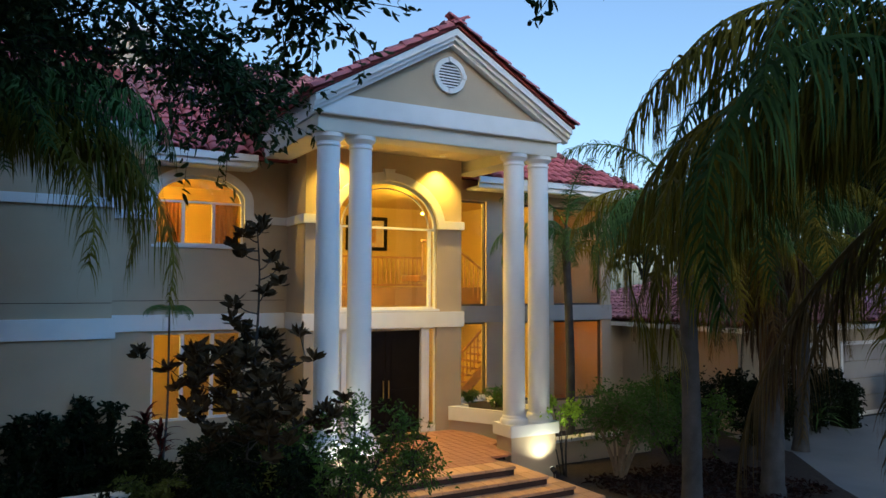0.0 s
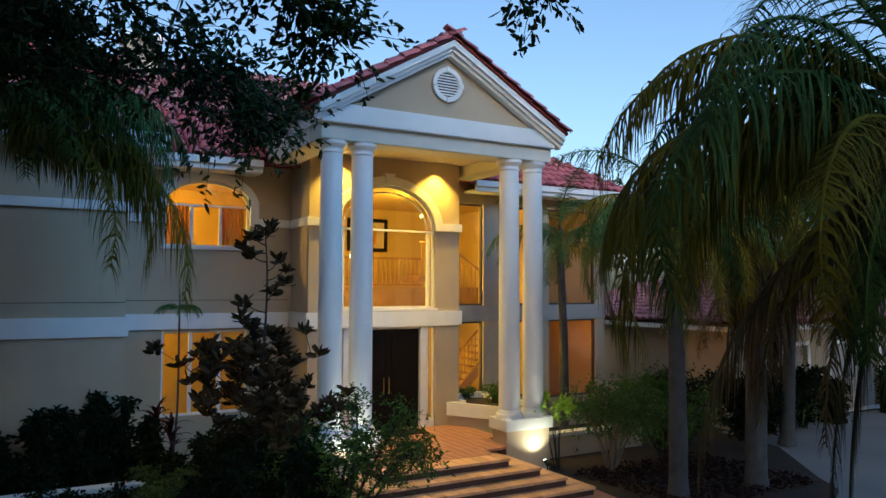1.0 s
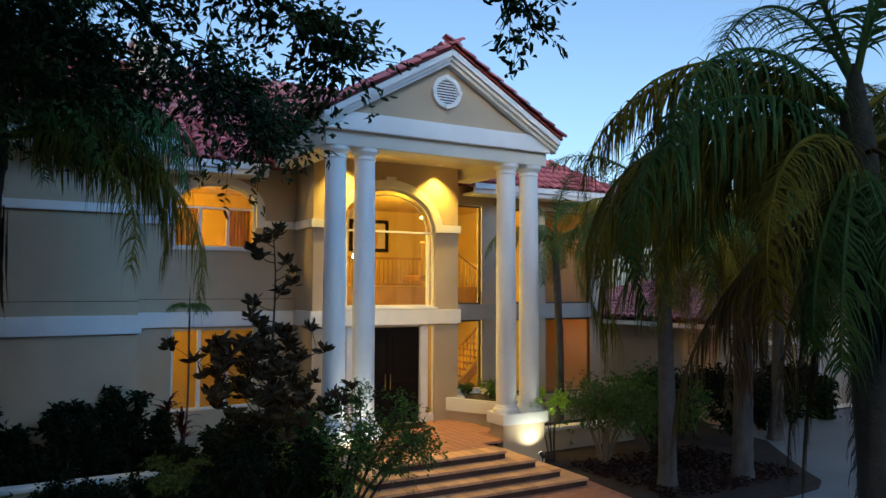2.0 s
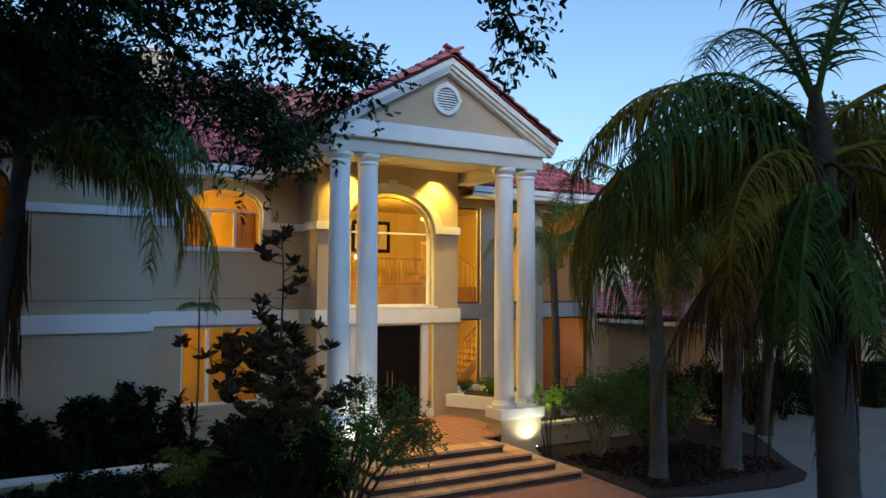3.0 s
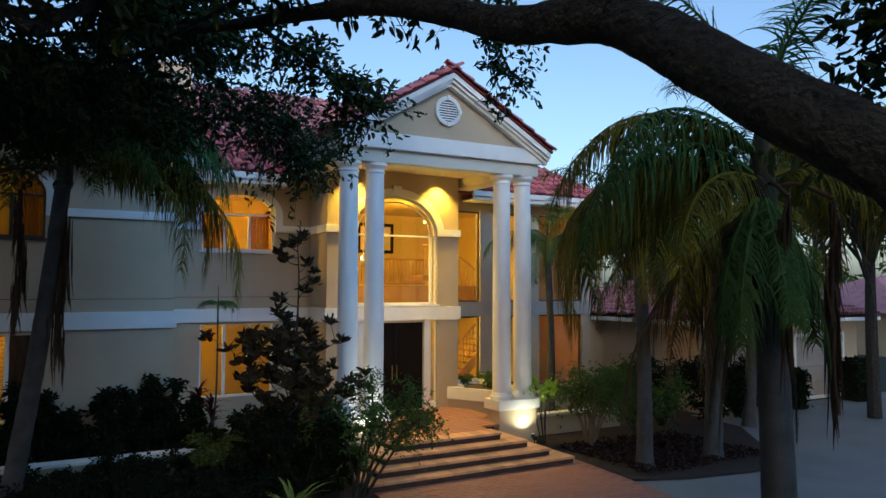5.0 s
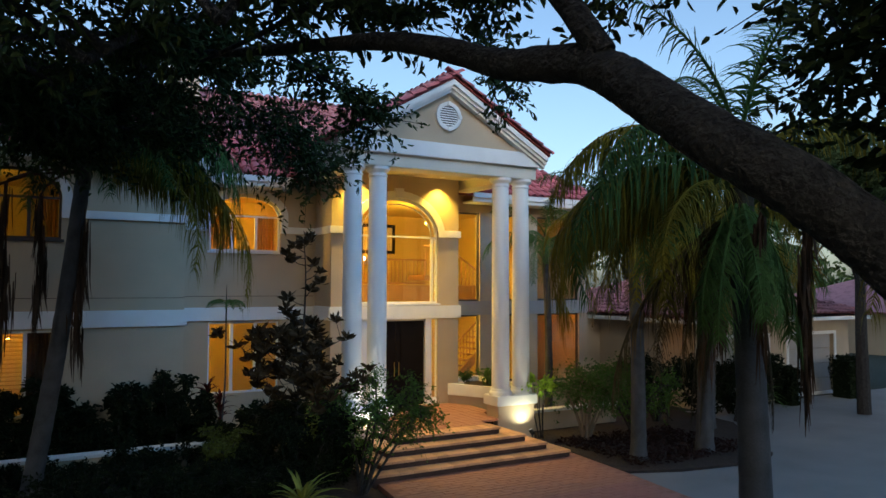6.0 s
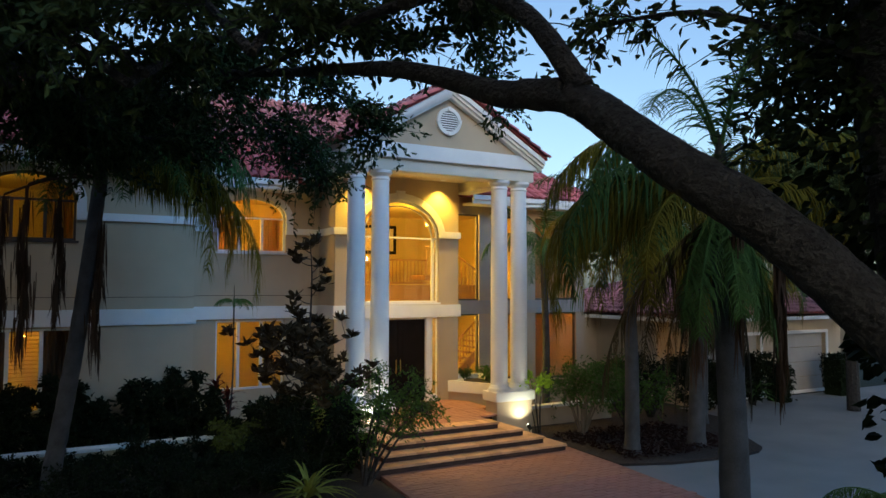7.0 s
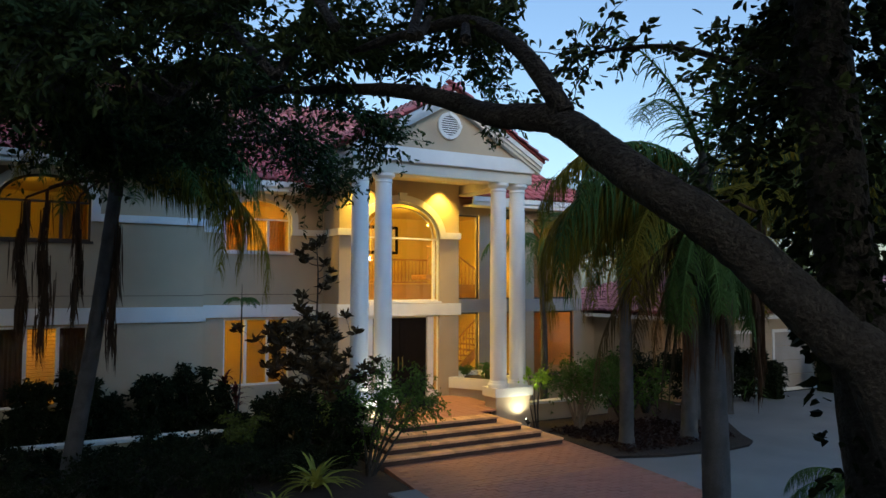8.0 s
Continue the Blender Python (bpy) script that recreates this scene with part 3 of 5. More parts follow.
for i in range(8):
    z = 8.16 + i * 0.06
    h = 0.265 * math.sqrt(max(0.05, 1 - ((z - 8.37) / 0.265) ** 2))
    part("slat", MB().prism([(PF - 0.055, z - 0.02), (PF - 0.048, z - 0.02), (PF - 0.012, z + 0.02), (PF - 0.020, z + 0.02)], -h, h, "x"), TRIM, vent)

# columns and pedestals
CY = -2.52
PROF = [(0.30, 1.25), (0.30, 1.31), (0.285, 1.35), (0.26, 1.37), (0.255, 1.41), (0.235, 1.43), (0.232, 3.3), (0.215, 6.72), (0.235, 6.74), (0.235, 6.77), (0.217, 6.78), (0.217, 6.82), (0.26, 6.86), (0.295, 6.90), (0.295, 6.969)]
col = thing("column", (2.44, CY, 1.25), "smooth white painted round portico column", "column", "portico columns")
part("base", MB().lathe(2.44, CY, PROF[:6], 40), COLUMN, col, smooth=True)
part("shaft", MB().lathe(2.44, CY, PROF[5:8], 40), COLUMN, col, smooth=True)
part("capital", MB().lathe(2.44, CY, PROF[7:], 40), COLUMN, col, smooth=True)
for x in (1.79, -1.79, -2.44):
    copy_thing(col, Matrix.Translation((x, CY, 1.25)))
ped = thing("pedestal", (2.12, -2.5, 0), "tan stucco pedestal with thick white cap under paired columns", "pedestal", "portico pedestals")
part("plinth", MB().box(1.54, 2.70, -2.78, -2.22, 0.0, 1.001), STUCCO, ped, bevel=0.012)
part("cap", MB().box(1.48, 2.76, -2.84, -2.16, 1.001, 1.249), TRIM, ped, bevel=0.012)
copy_thing(ped, Matrix.Translation((-2.12, -2.5, 0)))

# downlight trims
for x, y in ((1.28, -0.32), (-1.28, -0.32), (0.0, -1.3)):
    d = thing("recessed_downlight", (x, y, 7.24), "small round lit downlight in the porch ceiling", "downlight", "porch downlights")
    part("bezel", MB().lathe(x, y, [(0.085, 7.236), (0.085, 7.228), (0.06, 7.226)], 20), TRIM, d)
    part("lens", MB().lathe(x, y, [(0.055, 7.2362), (0.055, 7.234)], 16), LENS, d)
# ground uplights
for x, z in ((2.22, 0.221), (-2.05, 0.541)):
    u = thing("garden_uplight", (x, -3.31, z), "small black spotlight aimed up at the pedestal", "spotlight", "portico uplights")
    part("housing", MB().tube([(x, -3.36, z + 0.12), (x, -3.26, z + 0.19)], [0.05, 0.055], 14), METAL, u, smooth=True)
    part("stake", MB().tube([(x, -3.32, z), (x, -3.32, z + 0.13)], 0.012, 8), METAL, u)
    part("lens", MB().tube([(x, -3.258, z + 0.191), (x, -3.252, z + 0.195)], 0.045, 14), LENS, u)


# ---- roofs ----
def barrel(length=0.42, width=0.27, n=6):
    """A half-round roof tile: x across, y up the slope, z off the roof."""
    mb = MB()
    vs, fs = [], []
    for y, r, lift in ((0, 0.5 * width, 0.035), (length, 0.43 * width, 0.0)):
        for k in range(n + 1):
            a = math.pi * k / n
            vs.append((r * math.cos(a), y, lift + 0.8 * r * math.sin(a)))
    for k in range(n + 1):
        a = math.pi * k / n
        vs.append((0.40 * width * math.cos(a), 0.0, 0.035 + 0.62 * width * 0.5 * math.sin(a)))
    for k in range(n):
        fs.append((k, k + 1, n + 2 + k, n + 1 + k))
        fs.append((2 * n + 2 + k, 2 * n + 3 + k, k + 1, k))
    return mb.add(vs, fs).mesh("tile", smooth=True)


TILE_MESH = barrel()
TILE_MESH.materials.append(TILE)
TV = np.array([v.co[:] for v in TILE_MESH.vertices])
TF = [tuple(p.vertices) for p in TILE_MESH.polygons]


def tile_field(roof, a, b, c, d, limit=0):
    """Tiles the roof plane a, b (eave ends), c, d (ridge ends above b and a); the first limit tiles are single pieces, the rest one field."""
    a, b, c, d = map(Vector, (a, b, c, d))
    u = (b - a).normalized()
    nrm = (b - a).cross(d - a).normalized()
    if nrm.z < 0:
        nrm = -nrm
    v = nrm.cross(u)
    if v.z < 0:
        v = -v
    W = (b - a).length
    H = (d - a).dot(v)
    l0, l1 = (d - a).dot(u), (c - a).dot(u)
    spots = []
    rows = int(H / 0.36)
    rng = random.Random(4)
    for r in range(rows + 1):
        t = r * 0.36 / H
        x0, x1 = l0 * t, W + (l1 - W) * t
        for q in range(int((x1 - x0) / 0.29) + 1):
            x = x0 + 0.14 + q * 0.29
            if x < x1:
                spots.append((x + rng.uniform(-0.008, 0.008), r * 0.36 - 0.06 + rng.uniform(-0.01, 0.01), rng.uniform(-0.03, 0.03)))
    base = Matrix((u, v, nrm)).transposed().to_4x4()
    base.translation = a
    vs, fs = [], []
    flip = 1 if u.cross(v).dot(nrm) > 0 else -1
    for i, (x, y, tw) in enumerate(spots):
        m = base @ Matrix.Translation((x, y, 0.02)) @ Matrix.Rotation(tw, 4, "Z")
        if i < limit:
            t = part("tile", TILE_MESH, TILE, roof)
            t.matrix_basis = m
        else:
            o = len(vs) * 0 + sum(len(k) for k in vs)
            M = np.array(m)
            vs.append(TV @ M[:3, :3].T + M[:3, 3])
            fs.extend([tuple(j + o for j in f) for f in TF])
    if vs:
        me = bpy.data.meshes.new("tile_field")
        me.from_pydata([tuple(p) for p in np.concatenate(vs)], [], fs)
        tagged(part("tile_field", me, TILE_J, roof), kind="stuff")


def slab(mb, pts, thick=0.08):
    """A roof deck under the points, thick downwards."""
    n = len(pts)
    vs = list(pts) + [(p[0], p[1], p[2] - thick) for p in pts]
    return mb.add(vs, [tuple(range(n)), tuple(range(2 * n - 1, n - 1, -1))] + [(i, n + i, n + (i + 1) % n, (i + 1) % n) for i in range(n)])


EZ = 7.0
SLOPE = 0.66
# main roof: hip
A, B = (-5.4, 0.62, EZ), (8.6, 0.62, EZ)
RZ = EZ + SLOPE * 5.4
C, D = (3.2, 6.02, RZ), (-9.0, 6.02, RZ)
main = structure("roof_main", slab(slab(MB(), [A, B, C, D]), [B, (8.6, 11.4, EZ), C]), ROOFBASE, "red barrel tile main roof of the house", "roof")
tile_field(main, A, B, C, (-5.4, 6.02, RZ), 300)
tile_field(main, B, (8.6, 11.4, EZ), C, C)
slab_back = MB()
slab(slab_back, [(8.6, 11.4, EZ), (-13.5, 11.4, EZ), D, C])
structure("roof_back", slab_back, ROOFBASE, "rear slope of the tile roof", "roof")
# corner block roof
A2, B2 = (-13.6, -1.4, EZ), (-5.3, -1.4, EZ)
top = EZ + SLOPE * 4.15
E2 = (-9.45, 2.75, top)
F2 = (-9.45, 8.0, top)
corner_roof = structure("roof_corner", slab(slab(slab(MB(), [A2, B2, E2]), [B2, (-5.3, 8.0, EZ), F2, E2]), [A2, E2, F2, (-13.6, 8.0, EZ)]), ROOFBASE, "red barrel tile hip roof of the corner block", "roof")
tile_field(corner_roof, A2, B2, E2, E2, 200)
tile_field(corner_roof, B2, (-5.3, 8.0, EZ), F2, E2)
# portico roof
RY = 5.2
ridge = 9.33
P1, P2, P3, P4 = (-2.97, -3.16, ridge - SL * 2.97), (-2.97, RY, ridge - SL * 2.97), (0, RY, ridge), (0, -3.16, ridge)
proof = structure("roof_portico", slab(slab(MB(), [P1, P2, P3, P4], 0.05), [(2.97, P2[1], P2[2]), (2.97, P1[1], P1[2]), P4, P3], 0.05), ROOFBASE, "red barrel tile gable roof over the portico", "roof")
tile_field(proof, P2, P1, P4, P3, 120)
tile_field(proof, (2.97, P1[1], P1[2]), (2.97, P2[1], P2[2]), P3, P4, 120)
rid = barrel(0.45, 0.30)
rid.materials.append(TILE)
for i in range(18):
    t = part("ridge_tile", rid, TILE, proof)
    t.matrix_basis = Matrix.Translation((0, -3.10 + i * 0.42, ridge - 0.05))
rk = barrel(0.42, 0.24)
rk.materials.append(TILE)
for s in (-1, 1):
    ang = math.atan(SL)
    for i in range(9):
        x = 3.00 - i * 0.36
        t = part("rake_tile", rk, TILE, proof)
        t.matrix_basis = Matrix.Translation((s * x, -3.14, ridge - SL * x + 0.0)) @ Matrix.Rotation(s * math.pi / 2, 4, "Z") @ Matrix.Rotation(ang, 4, "X")
# eaves: fascia and soffit
def eave(name, x0, x1, y0, y1):
    mb = MB().box(x0, x1, y0, y0 + 0.05, 6.74, 7.0).box(x0, x1, y0 - 0.07, y0 - 0.001, 6.86, 7.02).box(x0, x1, y0 + 0.05, y1, 6.72, 6.78)
    return structure(name, mb, TRIM, "white painted fascia, gutter and soffit under the tile eave", "eave", bevel=0.006)


eave("trim_eave_west", -5.27, -2.9, 0.62, 1.249)
eave("trim_eave_east", 2.9, 8.6, 0.62, 1.249)
eave("trim_eave_corner", -13.6, -5.32, -1.4, -0.801)
structure("trim_eave_corner_side", MB().box(-5.32, -5.27, -1.4, 0.62, 6.74, 7.0).box(-5.91, -5.32, -0.79, 0.62, 6.72, 6.78), TRIM, "white fascia on the side of the corner block", "eave", bevel=0.006)
chim = thing("chimney", (-5.0, 5.0, 9.5), "tan stucco chimney with a flat white cap", "chimney")
part("chimney_shaft", MB().box(-5.5, -4.6, 4.6, 5.4, 8.6, 10.7), STUCCO, chim, bevel=0.02)
part("cap", MB().box(-5.6, -4.5, 4.5, 5.5, 10.7, 10.85), TRIM, chim, bevel=0.02)

# garage wing
gx0, gx1, gy0, gy1 = 10.6, 19.4, -1.2, 8.0
gw = wall_front(MB(), gx0, gx1, -0.1, 3.0, gy0, gy0 + 0.25, [(11.6, 14.4, -0.1, 2.3, 0), (15.6, 18.4, -0.1, 2.3, 0)])
gw.box(gx0, gx0 + 0.25, gy0 + 0.25, gy1, -0.1, 3.0).box(gx1 - 0.25, gx1, gy0 + 0.25, gy1, -0.1, 3.0).box(8.0, gx0, 3.5, 3.7, -0.1, 3.0)
structure("wall_garage", gw, STUCCO, "tan stucco wall of the low garage wing", "wall")
for i, (a, b) in enumerate(((11.6, 14.4), (15.6, 18.4))):
    g = thing("door_%d" % (2 + i), ((a + b) / 2, gy0 + 0.15, 0), "closed grey-painted panelled garage door", "garage door", kind="structure")
    for r in range(4):
        part("panel", MB().box(a, b, gy0 + 0.15, gy0 + 0.19, 0.02 + r * 0.575, 0.58 + r * 0.575), EASTBAND, g, bevel=0.012)
    part("surround", frame_rect(MB(), a - 0.12, b + 0.12, 0.0, 2.42, gy0 - 0.04, gy0 - 0.002, 0.12), TRIM, g)
gA, gB, gC, gD = (gx0 - 0.6, gy0 - 0.6, 3.08), (gx1 + 0.6, gy0 - 0.6, 3.08), (gx1 - 4.6, 3.6, 4.75), (gx0 + 4.6, 3.6, 4.75)
groof = structure("roof_garage", slab(slab(MB(), [gA, gB, gC, gD]), [(gA[0], 8.6, 3.08), gA, gD]), ROOFBASE, "red barrel tile hip roof of the garage wing", "roof")
tile_field(groof, gA, gB, gC, gD, 0)
tile_field(groof, (gA[0], 8.6, 3.08), gA, gD, gD, 0)
structure("trim_eave_garage", MB().box(gA[0], gB[0], gA[1], gA[1] + 0.05, 2.86, 3.08).box(gA[0], gA[0] + 0.05, gA[1] + 0.05, 8.6, 2.86, 3.08).box(gA[0] + 0.05, gB[0], gA[1] + 0.05, gy0 - 0.001, 2.88, 2.92), TRIM, "white fascia of the garage eave", "eave")
# house across the street
nb = thing("neighbour_house", (46, 2, 0), "distant tan stucco house with red tile roof", "house")
part("wall", wall_front(MB(), 36.5, 58, -0.1, 2.6, 6, 6.3, [(38, 39.4, 0.9, 2.1, 0), (46, 47.4, 0.9, 2.1, 0)]).box(36.5, 36.8, 6.3, 16, -0.1, 2.6), STUCCO, nb)
part("roof", slab(slab(MB(), [(35.7, 5.2, 2.6), (58.8, 5.2, 2.6), (53, 11, 4.9), (42, 11, 4.9)]), [(35.7, 17, 2.6), (35.7, 5.2, 2.6), (42, 11, 4.9)]), TILE_J, nb)
for x in (38, 46):
    wn2 = part("window", frame_rect(MB(), x, x + 1.4, 0.9, 2.1, 6.02, 6.1, 0.08), FRAME, nb)
    part("pane", MB().box(x + 0.05, x + 1.35, 6.05, 6.07, 0.95, 2.05), GLASS, wn2)

# ---- ground ----
ground = MB()
ground.add([(-400, -400, -0.06), (400, -400, -0.06), (400, 400, -0.06), (-400, 400, -0.06)], [(0, 1, 2, 3)])
structure("ground", ground, SOIL, "dark lawn and soil reaching into the distance", "ground")
drive = MB().prism([(1.4, -40), (60, -40), (60, -2.2), (24, -1.4), (9.2, -1.4), (7.4, -5.4), (6.6, -6.6), (2.3, -6.3), (1.9, -9.5), (1.3, -13.9)], -0.05, -0.01, "z")
structure("driveway", drive, CONCRETE, "pale grey concrete driveway", "driveway")
bed = MB()
EB = [(2.60, -4.4), (2.42, -6.44), (3.66, -6.93), (5.43, -7.22), (6.4, -7.12), (6.9, -6.85), (7.4, -6.1), (9.4, -3.7), (9.6, -2.6), (9.6, 1.2), (2.75, 1.2)]
bed.prism(EB, -0.05, 0.05, "z")
structure("planting_bed_east", bed, MULCH, "mulched planting bed under the palms", "planting bed")
bedw = MB().prism([(-14, -9.8), (-3.3, -7.2), (-3.0, -6.4), (-2.95, -4.0), (-2.95, 1.2), (-5.85, 1.2), (-5.95, -0.78), (-14, -0.78)], -0.05, 0.04, "z")
structure("planting_bed_west", bedw, MULCH, "dark mulched planting bed along the house", "planting bed")
# paver walk
walk_base = MB().prism([(-2.72, -4.3), (2.56, -4.3), (2.36, -6.45), (1.95, -9.5), (1.36, -13.9), (-3.6, -13.9), (-3.26, -9.8), (-2.98, -6.5)], -0.05, 0.056, "z")
walkway = structure("pavement", walk_base, GROUT, "red-brown stamped paver walk to the steps", "pavement")
structure("kerb_walk", MB().prism([(-3.62, -6.75), (-3.02, -6.75), (-3.24, -9.8), (-3.54, -9.8)], -0.05, 0.08, "z"), CONCRETE, "pale concrete edging beside the walk", "kerb")
# garden wall in front of the west bed
gwall = thing("garden_wall", (-7.6, -2.05, 0), "low garden wall with a pale blue-white cap", "garden wall")
part("wall", MB().box(-10.4, -5.6, -2.15, -1.95, 0.0, 0.62), STUCCO, gwall)
part("coping", MB().box(-10.45, -5.55, -2.20, -1.90, 0.62, 0.70), TRIM, gwall, bevel=0.012)
ewall = thing("garden_wall", (4.4, -1.8, 0), "low white-capped garden wall beside the pedestal", "garden wall")
part("wall", MB().box(2.81, 6.4, -1.9, -1.7, 0.0, 0.55), STUCCO, ewall)
part("coping", MB().box(2.81, 6.45, -1.95, -1.65, 0.55, 0.63), TRIM, ewall, bevel=0.012)
# planter between bay and pedestal
pl = thing("planter", (2.2, -0.3, FLOOR), "tan stucco planter with a thick white rim", "planter")
poly = [(1.66, -0.005), (2.36, -1.30), (3.4, -1.30), (3.4, 1.18), (2.07, 1.18), (2.07, -0.005)]
part("body", MB().prism(poly, 0.0, 0.95, "z"), STUCCO, pl)
rim = [(1.60, -0.075), (2.33, -1.37), (3.47, -1.37), (3.47, 1.18), (2.10, 1.18), (2.07, -0.075)]
cx, cy = 2.7, -0.25
hole = [(cx + (x - cx) * 0.86, cy + (y - cy) * 0.90) for x, y in rim]
n = len(rim)
ring = MB()
ring.add([(x, y, z) for z in (0.95, 1.27) for poly2 in (rim, hole) for x, y in poly2],
         [f for i in range(n) for k in [(i + 1) % n] for f in ((i, k, n + k, n + i), (2 * n + i, 3 * n + i, 3 * n + k, 2 * n + k), (i, 2 * n + i, 2 * n + k, k), (n + i, n + k, 3 * n + k, 3 * n + i))])
part("rim", ring, TRIM, pl)
part("soil", MB().prism(hole, 0.96, 1.12, "z"), MULCH, pl)

# ---- porch and steps ----
# each tier: height, front-left corner, front-right corner
RISE = 0.16
TIERS = [(FLOOR, (-1.85, -3.77), (0.95, -3.77)), (FLOOR - RISE, (-2.28, -4.14), (1.45, -4.14)), (FLOOR - 2 * RISE, (-2.58, -4.49), (1.82, -4.49)), (FLOOR - 3 * RISE, (-2.92, -4.82), (2.25, -4.82))]
# recessed core; its dark colour stands for shade under the tread edges
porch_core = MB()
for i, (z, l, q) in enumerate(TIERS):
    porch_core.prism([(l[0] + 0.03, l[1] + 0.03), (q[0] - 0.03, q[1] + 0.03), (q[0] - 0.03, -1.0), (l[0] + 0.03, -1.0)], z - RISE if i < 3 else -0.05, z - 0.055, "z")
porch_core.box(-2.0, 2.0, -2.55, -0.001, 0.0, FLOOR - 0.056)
steps = structure("floor_porch", porch_core, SHADE_BROWN, "entrance porch base, recessed risers coloured dark for the shade under the treads", "floor")


def lerp2(p, q, t):
    return (p[0] + (q[0] - p[0]) * t, p[1] + (q[1] - p[1]) * t)


def tread_strip(a, b, c, d, z, n):
    """n slabs from the edge a-b (front) to the edge d-c (back)."""
    for k in range(n):
        t0, t1 = (k + 0.012) / n, (k + 0.988) / n
        part("tread", MB().prism([lerp2(a, b, t0), lerp2(a, b, t1), lerp2(d, c, t1), lerp2(d, c, t0)], z - 0.054, z, "z"), STEP, steps, bevel=0.006)


for i in range(1, 4):
    z, l, q = TIERS[i]
    pz, pl2, pq = TIERS[i - 1]
    tread_strip(l, q, (q[0], pq[1] + 0.05), (l[0], pl2[1] + 0.05), z, 16)
    tread_strip((l[0], pl2[1] + 0.055), (pl2[0] + 0.04, pl2[1] + 0.055), (pl2[0] + 0.04, -1.0), (l[0], -1.0), z, 1)
    tread_strip((pq[0] - 0.04, pq[1] + 0.055), (q[0], pq[1] + 0.055), (q[0], -2.5), (pq[0] - 0.04, -2.5), z, 1)
tread_strip((-1.85, -3.77), (0.95, -3.77), (0.95, -3.29), (-1.85, -3.29), FLOOR, 12)
pav = MB().box(-0.098, 0.098, -0.098, 0.098, -0.05, 0).mesh("paver", bevel=0.006)
pav.materials.append(PAVER)
rng = random.Random(8)
for ix in range(20):
    for iy in range(16):
        if abs(-1.9 + ix * 0.2) > 1.45 and iy < 7 or ix > 13 and iy < 2:
            continue
        p = part("paver", pav, PAVER, steps)
        p.matrix_basis = pose(-1.9 + ix * 0.2, -3.17 + iy * 0.2, FLOOR + rng.uniform(-0.002, 0.002), rng.uniform(-0.3, 0.3), rng.uniform(-0.3, 0.3), 0)
structure("floor_joint", MB().prism([(-1.82, -3.28), (0.92, -3.28), (0.94, -2.86), (1.52, -2.80), (1.99, -0.002), (-1.99, -0.002), (-1.99, -2.5)], FLOOR - 0.05, FLOOR - 0.006, "z"), GROUT, "sandy joints between porch pavers", "floor")


def in_walk(x, y):
    return -2.54 + 0.12 * (y + 4.4) < x < 2.40 + 0.10 * (y + 4.4)


vs, fs, count = [], [], 0
wp = MB().box(-0.147, 0.147, -0.072, 0.072, -0.03, 0).mesh("walk_paver", bevel=0.006)
wp.materials.append(PAVER)
WV = np.array([v.co[:] for v in wp.vertices])
WF = [tuple(p.vertices) for p in wp.polygons]
for iy in range(62):
    for ix in range(22):
        x, y = -3.6 + ix * 0.3 + (0.15 if iy % 2 else 0), -4.55 - iy * 0.15
        if not in_walk(x, y):
            continue
        m = pose(x, y, 0.062 + rng.uniform(-0.003, 0.003), rng.uniform(-0.4, 0.4), rng.uniform(-0.4, 0.4), rng.uniform(-0.5, 0.5))
        if count < 300:
            p = part("paver", wp, PAVER, walkway)
            p.matrix_basis = m
        else:
            M = np.array(m)
            o = len(vs) * len(WV)
            vs.append(WV @ M[:3, :3].T + M[:3, 3])
            fs.extend([tuple(j + o for j in f) for f in WF])
        count += 1
me = bpy.data.meshes.new("paver_field")
me.from_pydata([tuple(p) for p in np.concatenate(vs)], [], fs)
tagged(part("paver_field", me, PAVER_J, walkway), kind="stuff")


# ---- plants ----
def leaf_mesh(name, P, D, L, W, rng, fold=0.25, droop=0.15):
    """Leaves at places P along directions D, with lengths L and widths W: a folded six-point blade each."""
    n = len(P)
    P, D = np.asarray(P, float), np.asarray(D, float)
    D = D / np.maximum(np.linalg.norm(D, axis=1, keepdims=True), 1e-6)
    R = rng.normal(size=(n, 3))
    S = np.cross(D, R)
    S /= np.maximum(np.linalg.norm(S, axis=1, keepdims=True), 1e-6)
    N = np.cross(S, D)
    L, W = np.broadcast_to(L, (n,))[:, None], np.broadcast_to(W, (n,))[:, None]
    dz = np.array([[0, 0, -1.0]]) * droop * L
    v = np.stack([P,
                  P + D * L * 0.3 + S * W * 0.42 + N * W * fold,
                  P + D * L * 0.7 + S * W * 0.38 + N * W * fold + dz * 0.5,
                  P + D * L + dz,
                  P + D * L * 0.7 - S * W * 0.38 + N * W * fold + dz * 0.5,
                  P + D * L * 0.3 - S * W * 0.42 + N * W * fold], axis=1).reshape(-1, 3)
    o = np.arange(n)[:, None] * 6
    f = np.concatenate([o + np.array([[0, 1, 2, 3]]), o + np.array([[0, 3, 4, 5]])]).tolist()
    me = bpy.data.meshes.new(name)
    me.from_pydata(v.tolist(), [], f)
    return me


def curve_at(pts, t):
    """A point on a smooth line through pts, t from 0 to 1."""
    pts = [np.array(p, float) for p in pts]
    n = len(pts) - 1
    s = min(max(t, 0), 0.9999) * n
    i = int(s)
    u = s - i
    p0, p1, p2, p3 = pts[max(i - 1, 0)], pts[i], pts[i + 1], pts[min(i + 2, n)]
    return 0.5 * (2 * p1 + (p2 - p0) * u + (2 * p0 - 5 * p1 + 4 * p2 - p3) * u * u + (3 * p1 - p0 - 3 * p2 + p3) * u ** 3)


